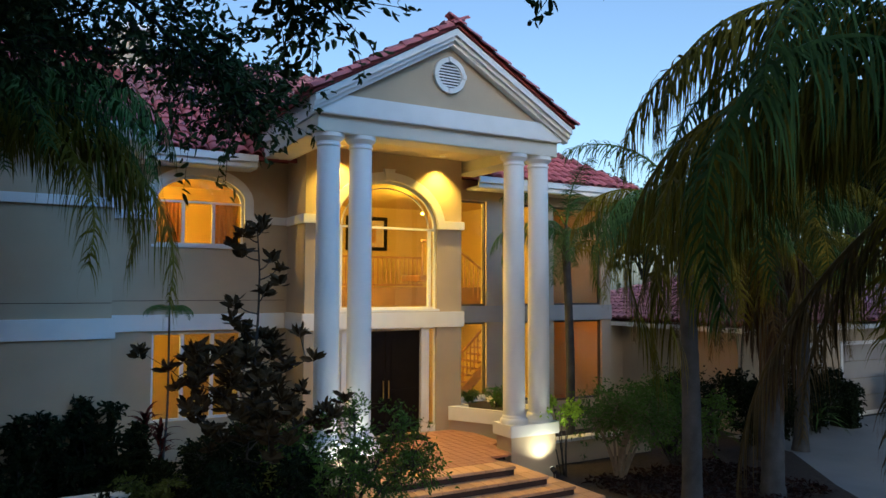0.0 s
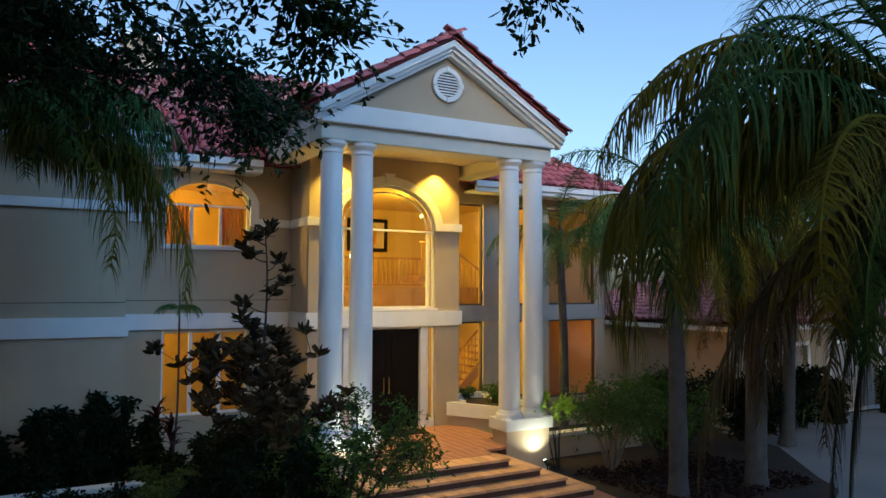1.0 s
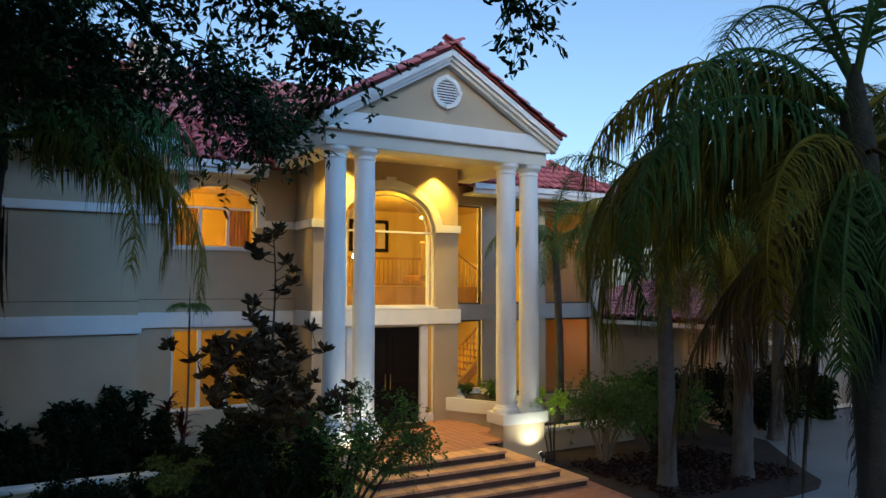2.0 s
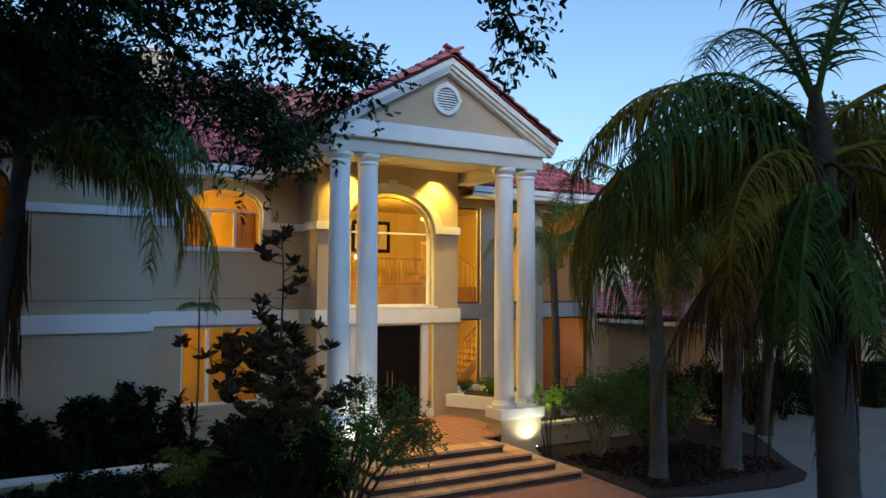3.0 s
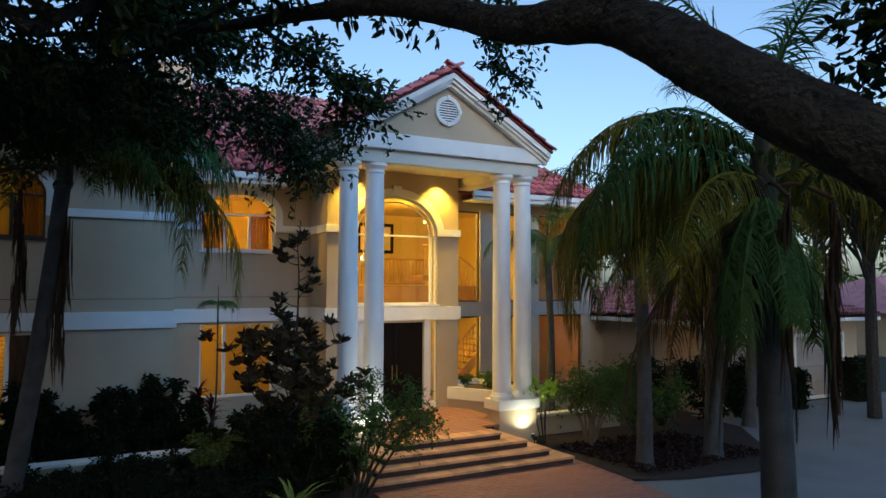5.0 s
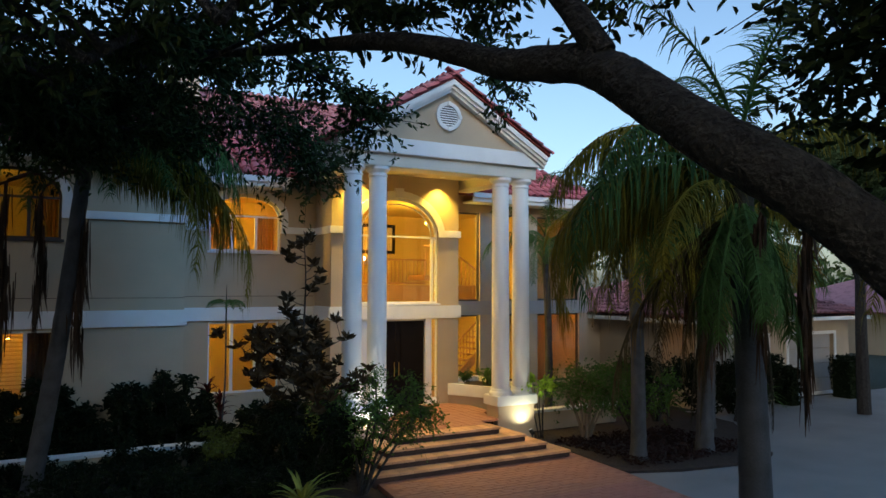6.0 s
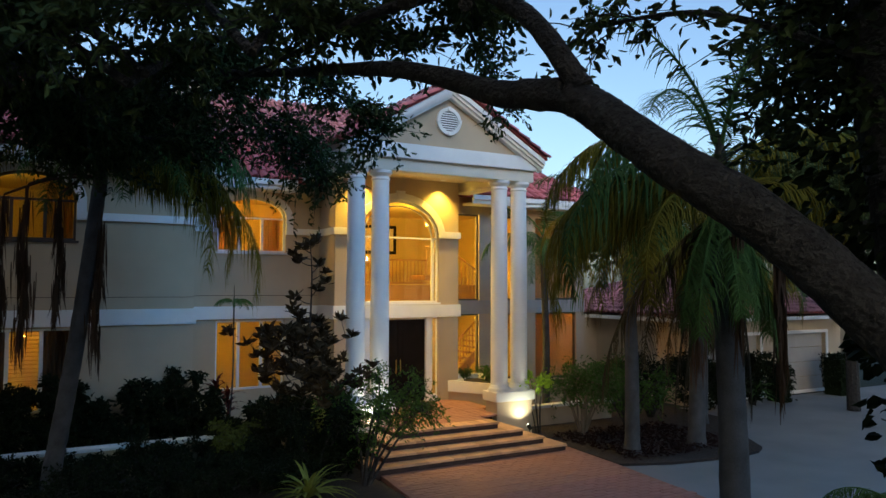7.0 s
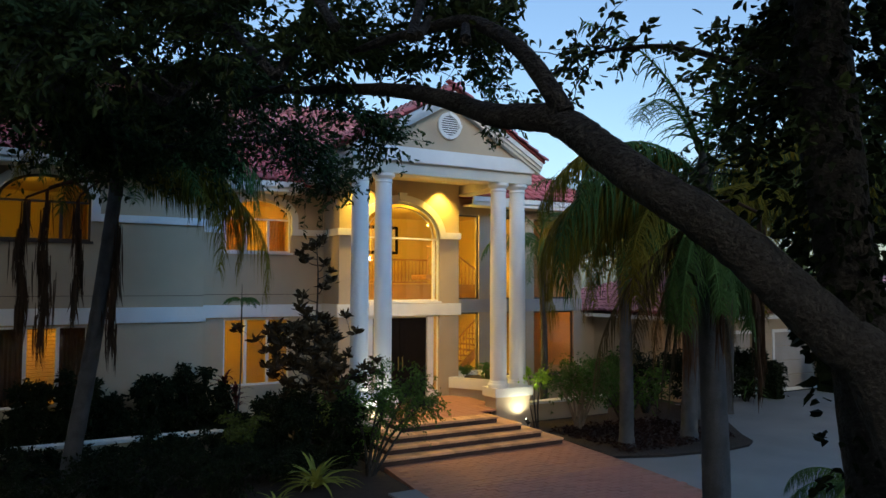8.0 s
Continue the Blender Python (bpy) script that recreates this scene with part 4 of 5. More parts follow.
def limb(mb, pts, r0, r1, steps=16, n=10, rng=None, wob=0.06):
    q = [curve_at(pts, i / steps) for i in range(steps + 1)]
    mb.tube(q, [r0 + (r1 - r0) * i / steps for i in range(steps + 1)], n, True, wob, rng)
    return q


def spray(rng, pts, count, reach, per, t0=0.25, up=0.2, spread=1.0):
    """Twigs off a bough and the leaves along them: returns twig lines, leaf places and directions."""
    twigs, P, D = [], [], []
    for k in range(count):
        t = t0 + (1 - t0) * rng.random() ** 0.8
        a = curve_at(pts, t)
        d = rng.normal(size=3) * spread
        d[2] = d[2] * 0.7 + up
        d += (curve_at(pts, min(1, t + 0.05)) - curve_at(pts, max(0, t - 0.05))) * 1.5
        d /= np.linalg.norm(d)
        ln = reach * rng.uniform(0.35, 1.0)
        bend = rng.normal(size=3) * 0.25 + np.array([0, 0, -0.35])
        line = [a + d * ln * u + bend * ln * u * u * 0.6 for u in (0, 0.35, 0.7, 1.0)]
        twigs.append(line)
        for j in range(per):
            u = rng.uniform(0.25, 1.05)
            p = curve_at(line, u)
            dd = d * 0.6 + rng.normal(size=3) * 0.75
            P.append(p + rng.normal(size=3) * 0.03)
            D.append(dd)
    return twigs, P, D


rg = np.random.default_rng(11)

# live oak
oak = thing("live_oak", (-4.41, -17.24, 0), "large live oak with a low arching limb over the walk", "tree")
trunk = MB()
prng = random.Random(3)
limb(trunk, [(-5.65, -17.94, -0.1), (-5.68, -17.92, 1.2), (-5.8, -17.81, 2.4), (-6.1, -17.59, 3.61), (-6.2, -17.45, 3.81), (-6.34, -17.27, 4.05), (-6.5, -17.08, 4.3), (-6.68, -16.92, 4.49), (-6.79, -16.69, 4.67), (-6.84, -16.36, 4.92), (-6.87, -16.19, 5.05), (-6.91, -16.05, 5.14)], 0.16, 0.100, 64, 16, prng, 0.05)
part("trunk", trunk, BARK, oak, smooth=True)
arch = [(-6.89, -16.03, 5.15), (-6.96, -15.77, 5.21), (-7.03, -15.49, 5.27), (-7.13, -15.12, 5.43), (-7.29, -14.63, 5.6), (-7.41, -13.86, 5.78), (-7.73, -12.61, 6.02), (-8.46, -10.77, 6.4), (-9.06, -9.57, 6.65)]
b = MB()
limb(b, arch, 0.102, 0.016, 48, 14, prng, 0.06)
part("limb", b, BARK, oak, smooth=True)
arch2 = [(-6.9, -16.12, 5.17), (-6.95, -16.04, 5.33), (-7.01, -15.85, 5.6), (-7.06, -15.6, 5.81), (-7.14, -15.28, 5.98), (-7.28, -14.85, 6.01), (-7.45, -14.41, 6.01), (-7.58, -13.99, 5.97), (-7.72, -13.55, 5.92), (-8.02, -12.8, 5.85)]
b = MB()
limb(b, arch2, 0.072, 0.014, 40, 12, prng, 0.06)
part("limb", b, BARK, oak, smooth=True)
BOUGHS = [
    ([(-9.8, -11.73, 6), (-8.06, -10.2, 6.79), (-6.65, -9.2, 6.37), (-5.57, -8.79, 5.64)], 150, 0.85, 18),
    ([(-8.75, -13.28, 5.7), (-7.65, -11.52, 6.68), (-6.35, -10.86, 6.47), (-5.49, -10.58, 6.06)], 130, 0.65, 18),
    ([(-7.6, -15.45, 5.74), (-6.29, -13.56, 6.79), (-5.09, -12.23, 6.79), (-4.28, -11.73, 6.26)], 60, 0.5, 15),
    ([(-9.8, -11.73, 6), (-10.19, -9.57, 6.89), (-10.59, -7.57, 7)], 220, 1.15, 22),
    ([(-8.75, -13.28, 5.7), (-10.02, -12.14, 6.89), (-11.39, -10.55, 7.42)], 240, 1.15, 22),
    ([(-9.92, -12.69, 6.37), (-10.98, -11.65, 6.79), (-12.67, -10.42, 7)], 280, 1.1, 22),
    ([(-8.02, -15.03, 5.85), (-7.89, -13.45, 7.21), (-6.69, -11.79, 8.04), (-5.38, -10.57, 8.36)], 200, 0.9, 20),
    ([(-8.06, -10.2, 6.79), (-7.93, -8.51, 7), (-7.05, -7.09, 6.58)], 110, 0.95, 20),
    ([(-9.8, -11.73, 6), (-8.82, -11.04, 7.31), (-7.96, -10.42, 8.15)], 190, 1.05, 22),
    ([(-10.96, -10.3, 6.58), (-12.01, -8.8, 6.58), (-13.05, -7.08, 6.26)], 300, 1.1, 22),
    ([(-7.65, -15.45, 5.72), (-7.16, -14.86, 6.47), (-6.4, -14.13, 7), (-5.32, -13.6, 7.52)], 130, 0.6, 18),
    ([(-8.23, -14.37, 5.64), (-8.64, -13.5, 6.47), (-8.95, -12.4, 7.1)], 160, 0.7, 20),
    ([(-8.86, -13.29, 5.6), (-8.31, -12.35, 6.16), (-7.54, -11.62, 6.26)], 120, 0.6, 18),
    ([(-10.96, -10.3, 6.58), (-9.97, -9.21, 6.37), (-9.11, -9.04, 6.32), (-8.25, -8.87, 6.16)], 150, 0.8, 20),
    ([(-9.8, -11.73, 6), (-9.14, -10.62, 6.16), (-8.59, -9.68, 5.95), (-7.29, -9.13, 5.9)], 110, 0.7, 20),
    ([(-8.86, -13.29, 5.6), (-9.6, -13.12, 6.06), (-10.12, -12.03, 6.26)], 170, 0.7, 20),
    ([(-8.23, -14.37, 5.64), (-7.8, -14.11, 6.11), (-6.61, -13.58, 6.21)], 120, 0.5, 18),
]
BOUGHS += [
    ([(-9.8, -11.73, 6.0), (-9.0, -9.6, 6.5), (-8.3, -8.2, 6.6), (-7.5, -7.9, 6.7)], 190, 0.9, 20),
    ([(-9.8, -11.73, 6.0), (-9.6, -9.9, 6.2), (-9.1, -8.6, 6.1), (-8.6, -7.8, 6.0)], 150, 0.8, 20),
    ([(-7.5, -15.89, 5.6), (-6.73, -14.71, 6.26), (-5.97, -13.98, 6.47)], 90, 0.5, 16),
    ([(-7.93, -8.51, 7), (-7.1, -6.99, 6.58), (-6.09, -7.47, 6.53), (-5.24, -7.98, 6.06)], 90, 0.8, 20),
]
tw, LP, LD = MB(), [], []
for pts, cnt, reach, per in BOUGHS:
    b = MB()
    limb(b, pts, 0.04, 0.010, 14, 7, prng, 0.08)
    part("bough", b, BARK, oak, smooth=True)
    lines, P, D = spray(rg, pts, int(cnt * (1.85 if pts[-1][0] < -8 else 1.05)), reach, per)
    for ln in lines:
        tw.tube(ln, [0.006, 0.005, 0.004, 0.002], 3, False)
    LP += P
    LD += D
tagged(part("twig_growth", tw, BARK, oak), kind="stuff")
part("crown", leaf_mesh("crown", LP, LD, rg.uniform(0.055, 0.12, len(LP)), rg.uniform(0.028, 0.055, len(LP)), rg), OLEAF, oak)
# unseen upper crown added to the oak above the view, shading the house corner
UP, UD = [], []
stem = MB()
limb(stem, [(-7.2, -15.4, 6.1), (-7.0, -15.0, 7.2), (-7.2, -14.0, 8.4)], 0.05, 0.05, 14, 10, prng)
part("bough", stem, BARK, oak, smooth=True)
for k in range(16):
    ex, ey, ez = rg.uniform(-14.0, -4.6), rg.uniform(-13.5, -4.5), rg.uniform(10.0, 12.5)
    pts = [(-7.2 + 0.05 * (ex + 7), -14.0, 8.4), (0.6 * ex - 2.8, 0.6 * ey - 5.4, 0.5 * ez + 4.9), (ex, ey, ez)]
    b = MB()
    limb(b, pts, 0.05, 0.012, 12, 7, prng, 0.08)
    part("bough", b, BARK, oak, smooth=True)
    lines, P, D = spray(rg, pts, 190, 1.7, 20, 0.2)
    UP += P
    UD += D
part("crown", leaf_mesh("crown", UP, UD, rg.uniform(0.13, 0.22, len(UP)), rg.uniform(0.07, 0.12, len(UP)), rg), OLEAF, oak)

# ivy-clad trunk beside the oak
ivy = thing("ivy_clad_oak", (-5.22, -17.3, 0), "upright dark oak trunk wrapped in ivy leaves", "tree")
b = MB()
limb(b, [(-5.22, -17.3, -0.1), (-5.43, -17.24, 2.39), (-5.6, -17.2, 3.67), (-5.8, -17.15, 5.07), (-5.86, -17.12, 6.58), (-5.69, -17, 8.78)], 0.20, 0.14, 34, 12, prng, 0.08)
part("trunk", b, BARK, ivy, smooth=True)
P, D = [], []
for k in range(2600):
    z = rg.uniform(3.7, 7.2) if k % 16 else rg.uniform(2.2, 3.7)
    a = rg.uniform(0, 2 * math.pi)
    r = rg.uniform(0.17, 0.34) + (0.35 * rg.random() ** 3 if z > 4.4 else 0)
    P.append((-5.8 + 0.15 * max(0.0, 5.06 - z) + r * math.cos(a), -17.17 + r * math.sin(a), z))
    D.append((math.cos(a) + rg.normal() * 0.4, math.sin(a) + rg.normal() * 0.4, rg.normal() * 0.5 - 0.3))
part("ivy", leaf_mesh("ivy", P, D, rg.uniform(0.05, 0.10, len(P)), rg.uniform(0.04, 0.07, len(P)), rg), SHADED_LEAF, ivy)
lines, P, D = spray(rg, [(-5.96, -17.13, 5.22), (-6.22, -16.36, 5.64), (-6.42, -15.59, 5.74)], 40, 0.5, 12, 0.05)
for bough in ([(-5.86, -17.12, 4.9), (-5.63, -16.54, 5.43), (-5.52, -16.09, 4.9)], [(-5.8, -17.12, 5.64), (-5.36, -16.52, 5.95), (-5.03, -15.94, 5.64)]):
    l2, p2, d2 = spray(rg, bough, 60, 0.5, 14, 0.05)
    lines, P, D = lines + l2, P + p2, D + d2
b = MB()
limb(b, [(-5.96, -17.13, 5.22), (-6.22, -16.36, 5.64), (-6.42, -15.59, 5.74)], 0.03, 0.008, 10, 6, prng)
for ln in lines:
    b.tube(ln, [0.006, 0.005, 0.004, 0.002], 3, False)
part("bough", b, BARK, ivy)
part("crown", leaf_mesh("crown", P, D, rg.uniform(0.05, 0.10, len(P)), rg.uniform(0.03, 0.05, len(P)), rg), OLEAF, ivy)


# palms
FIBRE = mat("dark_palm_fibre", (0.045, 0.038, 0.022), 0.9, 0.5, 12, 60, 0.9)


def frond_mesh(name, length, rise, sag, material, pairs=46, leaf=0.55, hang=0.6, seed=0):
    """A feather frond: it leaves the crown at angle rise and bends down by sag over its length; leaflets hang by gravity."""
    r = np.random.default_rng(seed)
    mb = MB()
    pts, dirs = [np.zeros(3)], []
    n = 18
    for i in range(n):
        a = rise - sag * ((i + 0.5) / n) ** 1.3
        d = np.array([math.cos(a), 0, math.sin(a)])
        dirs.append(d)
        pts.append(pts[-1] + d * length / n)
    dirs.append(dirs[-1])
    mb.tube(pts, [0.028 * (1 - i / n) + 0.004 for i in range(n + 1)], 5, True)
    pairs = int(pairs * 1.5)
    for k in range(pairs):
        t = 0.12 + 0.88 * (k + r.uniform(-0.4, 0.4)) / pairs
        t = min(max(t, 0.1), 0.995)
        s = t * n
        i = min(int(s), n - 1)
        p = pts[i] + (pts[i + 1] - pts[i]) * (s - i)
        d = dirs[i]
        ll = leaf * (0.55 + 0.75 * math.sin(math.pi * min(1, t * 0.95 + 0.05))) * r.uniform(0.65, 1.2)
        for side in (-1, 1):
            out = np.array([0, side * 1.0, 0.0]) + d * r.uniform(0.15, 1.0) + np.array([0, 0, r.uniform(-0.35, 0.45)])
            out /= np.linalg.norm(out)
            w = r.uniform(0.008, 0.014)
            hg = hang * r.uniform(0.6, 1.5)
            cur, dd = p.copy(), out.copy()
            row = []
            for q in range(5):
                ww = w * (1.0, 1.1, 0.9, 0.6, 0.08)[q]
                row.append((cur - d * ww, cur + d * ww))
                dd = dd + np.array([0, 0, -hg * (0.35 + 0.25 * q)])
                dd /= np.linalg.norm(dd)
                cur = cur + dd * ll / 4
            vs = [x for ab in row for x in ab]
            mb.add(vs, [(2 * q, 2 * q + 1, 2 * q + 3, 2 * q + 2) for q in range(4)])
    me = bpy.data.meshes.new(name)
    me.from_pydata([tuple(v) for v in mb.v], [], mb.f)
    me.materials.append(material)
    return me


FRONDS = {
    "hang": [frond_mesh("frond", 2.9, radians(-68), radians(22), FIBRE, 50, 0.42, 4.0, 12), frond_mesh("frond", 2.6, radians(-74), radians(15), FIBRE, 50, 0.38, 4.0, 13)],
    "up": [frond_mesh("frond", 2.7, radians(78), radians(60), PLEAF, 44, 0.45, 0.35, 1), frond_mesh("frond", 2.9, radians(66), radians(95), PLEAF, 46, 0.5, 0.45, 2)],
    "mid": [frond_mesh("frond", 3.1, radians(40), radians(120), PLEAF, 60, 0.58, 1.1, 3), frond_mesh("frond", 3.0, radians(28), radians(112), PLEAF, 60, 0.58, 1.2, 4), frond_mesh("frond", 3.2, radians(46), radians(135), PMIX, 60, 0.58, 1.1, 5)],
    "low": [frond_mesh("frond", 3.3, radians(28), radians(150), PMIX, 60, 0.62, 1.3, 6), frond_mesh("frond", 3.2, radians(12), radians(120), PMIX, 60, 0.62, 1.3, 7), frond_mesh("frond", 3.4, radians(35), radians(160), PLEAF, 60, 0.62, 1.3, 8)],
    "skirt": [frond_mesh("frond", 2.0, radians(-45), radians(42), PLEAF, 60, 0.5, 1.6, 14), frond_mesh("frond", 1.8, radians(-58), radians(30), PLEAF, 50, 0.45, 1.4, 15)],
    "dead": [frond_mesh("frond", 2.6, radians(-35), radians(55), PDEAD, 40, 0.5, 1.2, 9), frond_mesh("frond", 2.4, radians(-55), radians(35), PDEAD, 36, 0.45, 1.2, 10)],
}


def strip_mesh(name, length, width, seed):
    """An old frond hanging straight down: a ragged bundle of dry leaflets."""
    q = np.random.default_rng(seed)
    mb = MB()
    n = 12
    line = [np.array((0.05 * math.sin(i * 0.9 + seed), 0.05 * math.cos(i * 0.7 + seed), -length * i / n)) for i in range(n + 1)]
    mb.tube(line, [0.016] * n + [0.004], 5, True)
    for k in range(int(62 * length)):
        t = q.uniform(0.0, 0.8)
        swell = width * (0.25 + 0.9 * math.sin(math.pi * min(1.0, t * 0.8 + 0.12)))
        p = curve_at(line, t) + np.array((q.normal() * swell * 0.35, q.normal() * swell * 0.35, 0))
        ll = q.uniform(0.4, 0.95)
        a = q.uniform(0, math.pi)
        w = np.array((math.cos(a), math.sin(a), 0)) * q.uniform(0.008, 0.02)
        drift = np.array((q.normal() * 0.04, q.normal() * 0.04, 0))
        vs = []
        for j in range(4):
            c = p + drift * (j / 3) ** 2 + np.array((0, 0, -ll * j / 3))
            ww = w * (0.6, 1.0, 0.8, 0.1)[j]
            vs += [c - ww, c + ww]
        mb.add(vs, [(2 * j, 2 * j + 1, 2 * j + 3, 2 * j + 2) for j in range(3)])
    return mb


HUSK = mat("blackened_dry_frond", (0.0532, 0.0342, 0.0228), 0.9, 0.5, 3, 20, 0.0, island=True)


def strip(palm_thing, crown, x, y, z_top, z_low, width, seed):
    mb = strip_mesh("old_frond", z_top - z_low, width, seed)
    mb.v = [np.array(v) + np.array((x, y, z_top)) for v in mb.v]
    top = np.array((x, y, z_top))
    c = np.array(crown)
    mb.tube([curve_at([c, (c + top) / 2 + np.array((0, 0, 0.12)), top + np.array((0.05 * math.sin(seed), 0.05 * math.cos(seed), 0))], i / 6) for i in range(7)], [0.022] * 7, 6, True)
    part("old_frond", mb, HUSK, palm_thing, "dark withered frond hanging straight down")


def palm(base, top, r0, r1, mix, scale, seed, label, extra=()):
    r = random.Random(seed)
    p = thing("queen_palm", base, label, "palm tree", "queen palms")
    mb = MB()
    n = 44
    mid = [(base[i] + top[i]) / 2 + (0.06 if i == 0 else 0) for i in range(3)]
    pts = [curve_at([base, mid, top], i / n) for i in range(n + 1)]
    rad = []
    for i in range(n + 1):
        t = i / n
        flare = 0.25 * max(0, 1 - t * 9)
        rad.append((r0 + (r1 - r0) * t) * (1 + flare) * (1 + (0.035 if i % 2 else 0)))
    mb.tube(pts, rad, 14, True, 0.02, r)
    part("trunk", mb, PBARK, p, smooth=True)
    shaft = MB().tube([np.array(top) + np.array((0, 0, z)) for z in (-0.25, 0.1, 0.5, 0.9)], [r1 * 1.02, r1 * 1.15, r1 * 0.8, r1 * 0.25], 10)
    part("crownshaft", shaft, FIBRE, p, "dark fibrous crown shaft", smooth=True)
    k = 0
    plan = [(kind, None) for kind, cnt in mix for i in range(cnt)] + list(extra)
    if plan:
        for kind, fixed, *grow in plan:
            me = r.choice(FRONDS[kind])
            ang = k * 137.5 + r.uniform(-20, 20) if fixed is None else fixed
            f = part("frond", me, PLEAF, p)
            s = scale * r.uniform(0.85, 1.1) * (grow[0] if grow else 1)
            zz = {"up": 0.7, "mid": 0.45, "low": 0.2, "dead": 0.0, "hang": 0.0, "skirt": 0.15}[kind]
            m = Matrix.Translation((top[0], top[1], top[2] + zz)) @ Matrix.Rotation(radians(ang), 4, "Z") @ Matrix.Rotation(r.uniform(-0.15, 0.15), 4, "X") @ Matrix.Scale(s, 4)
            f.matrix_basis = m
            k += 1
    return p


drive_palm = palm((-2.41, -13.48, 0), (-2.22, -13.18, 5.0), 0.185, 0.135, (("up", 4),), 0.95, 21, "tall queen palm with drooping yellowing fronds over the drive",
     (("mid", 20), ("mid", 62), ("mid", 98), ("mid", 122, 0.98), ("mid", 148, 0.95), ("mid", 330), ("mid", 178, 0.85), ("low", 40), ("low", 80), ("low", 92), ("low", 106), ("low", 118), ("low", 131), ("low", 143), ("low", 156), ("low", 170), ("low", 350),
      ("dead", 100), ("dead", 128, 1.1), ("dead", 150), ("hang", -32, 1.0), ("hang", 148, 1.0), ("hang", 120, 1.0), ("hang", 60, 1.0), ("low", 190, 0.85), ("low", 10), ("skirt", 175, 0.85), ("skirt", 200, 0.9), ("skirt", 222, 0.8), ("skirt", 250, 0.8), ("skirt", 150, 0.95), ("skirt", 15, 1.0), ("skirt", 338, 1.05), ("skirt", 305, 1.05), ("skirt", 278, 1.0), ("skirt", 52, 0.95)))
for x, y, z1, z0, w, sd in ((-1.85, -13.69, 5.0, 2.85, 0.10, 8), (-2.43, -13.57, 5.0, 3.6, 0.08, 9)):
    strip(drive_palm, (-2.22, -13.18, 5.1), x, y, z1, z0, w, sd)
palm((3.46, -5.8, 0), (3.40, -5.75, 5.0), 0.19, 0.13, (("up", 3), ("mid", 9), ("low", 10), ("dead", 3)), 0.9, 22, "queen palm with slim grey trunk in the mulched bed")
bed_palm = palm((5.45, -6.02, 0), (5.56, -5.96, 5.2), 0.22, 0.15, (("up", 3), ("mid", 8), ("low", 12), ("dead", 4), ("hang", 4)), 1.0, 23, "queen palm with hanging dry fronds in the bed")
palm((4.35, -1.26, 0), (4.3, -1.21, 4.9), 0.12, 0.09, (("up", 3), ("mid", 7), ("low", 4)), 0.72, 24, "slim palm beside the glazed stair hall")
left_palm = palm((-9.05, -3.72, 0), (-8.30, -4.12, 6.05), 0.17, 0.12, (("up", 5),), 1.05, 25, "queen palm leaning beside the stucco corner, with withered fronds",
                 (("mid", -12, 1.1), ("low", -24, 1.2), ("low", -31, 1.3), ("mid", -36, 1.15), ("low", -44, 1.15), ("mid", -60, 1.0), ("mid", 5, 1.1), ("low", -18, 1.1), ("mid", 30, 1.0), ("mid", 75, 0.9), ("mid", 110, 0.9), ("mid", 150, 0.8), ("mid", 215, 0.75), ("mid", -85, 0.7), ("mid", -28, 1.2)))
for x, y, z1, z0, w, sd in ((-9.88, -4.01, 5.7, 3.1, 0.13, 1), (-9.51, -4.04, 5.9, 2.55, 0.15, 2), (-8.93, -3.84, 5.8, 3.3, 0.10, 3), (-8.3, -4.11, 6.1, 2.4, 0.14, 4)):
    strip(left_palm, (-8.30, -4.12, 6.1), x, y, z1, z0, w, sd)
palm((8.11, -3.89, 0), (8, -4, 4.6), 0.18, 0.12, (("up", 3), ("mid", 8), ("low", 10), ("dead", 3)), 0.95, 27, "queen palm beside the garage drive")
for x, y, z1, z0, w, sd in ((5.24, -6.25, 5.3, 1.4, 0.32, 5), (5.81, -6.26, 5.3, 2.3, 0.2, 6), (5.46, -5.64, 5.2, 2.8, 0.2, 7)):
    strip(bed_palm, (5.56, -5.96, 5.3), x, y, z1, z0, w, sd)
palm((9.96, -3.54, 0), (10.06, -3.64, 4.4), 0.18, 0.12, (("up", 3), ("mid", 8), ("low", 12), ("dead", 4)), 1.0, 29, "queen palm with hanging fronds beside the garage")
palm((-4.98, -0.37, 0), (-4.86, -0.42, 3.2), 0.025, 0.018, (("mid", 9),), 0.2, 28, "small thin palm in front of the lit window")


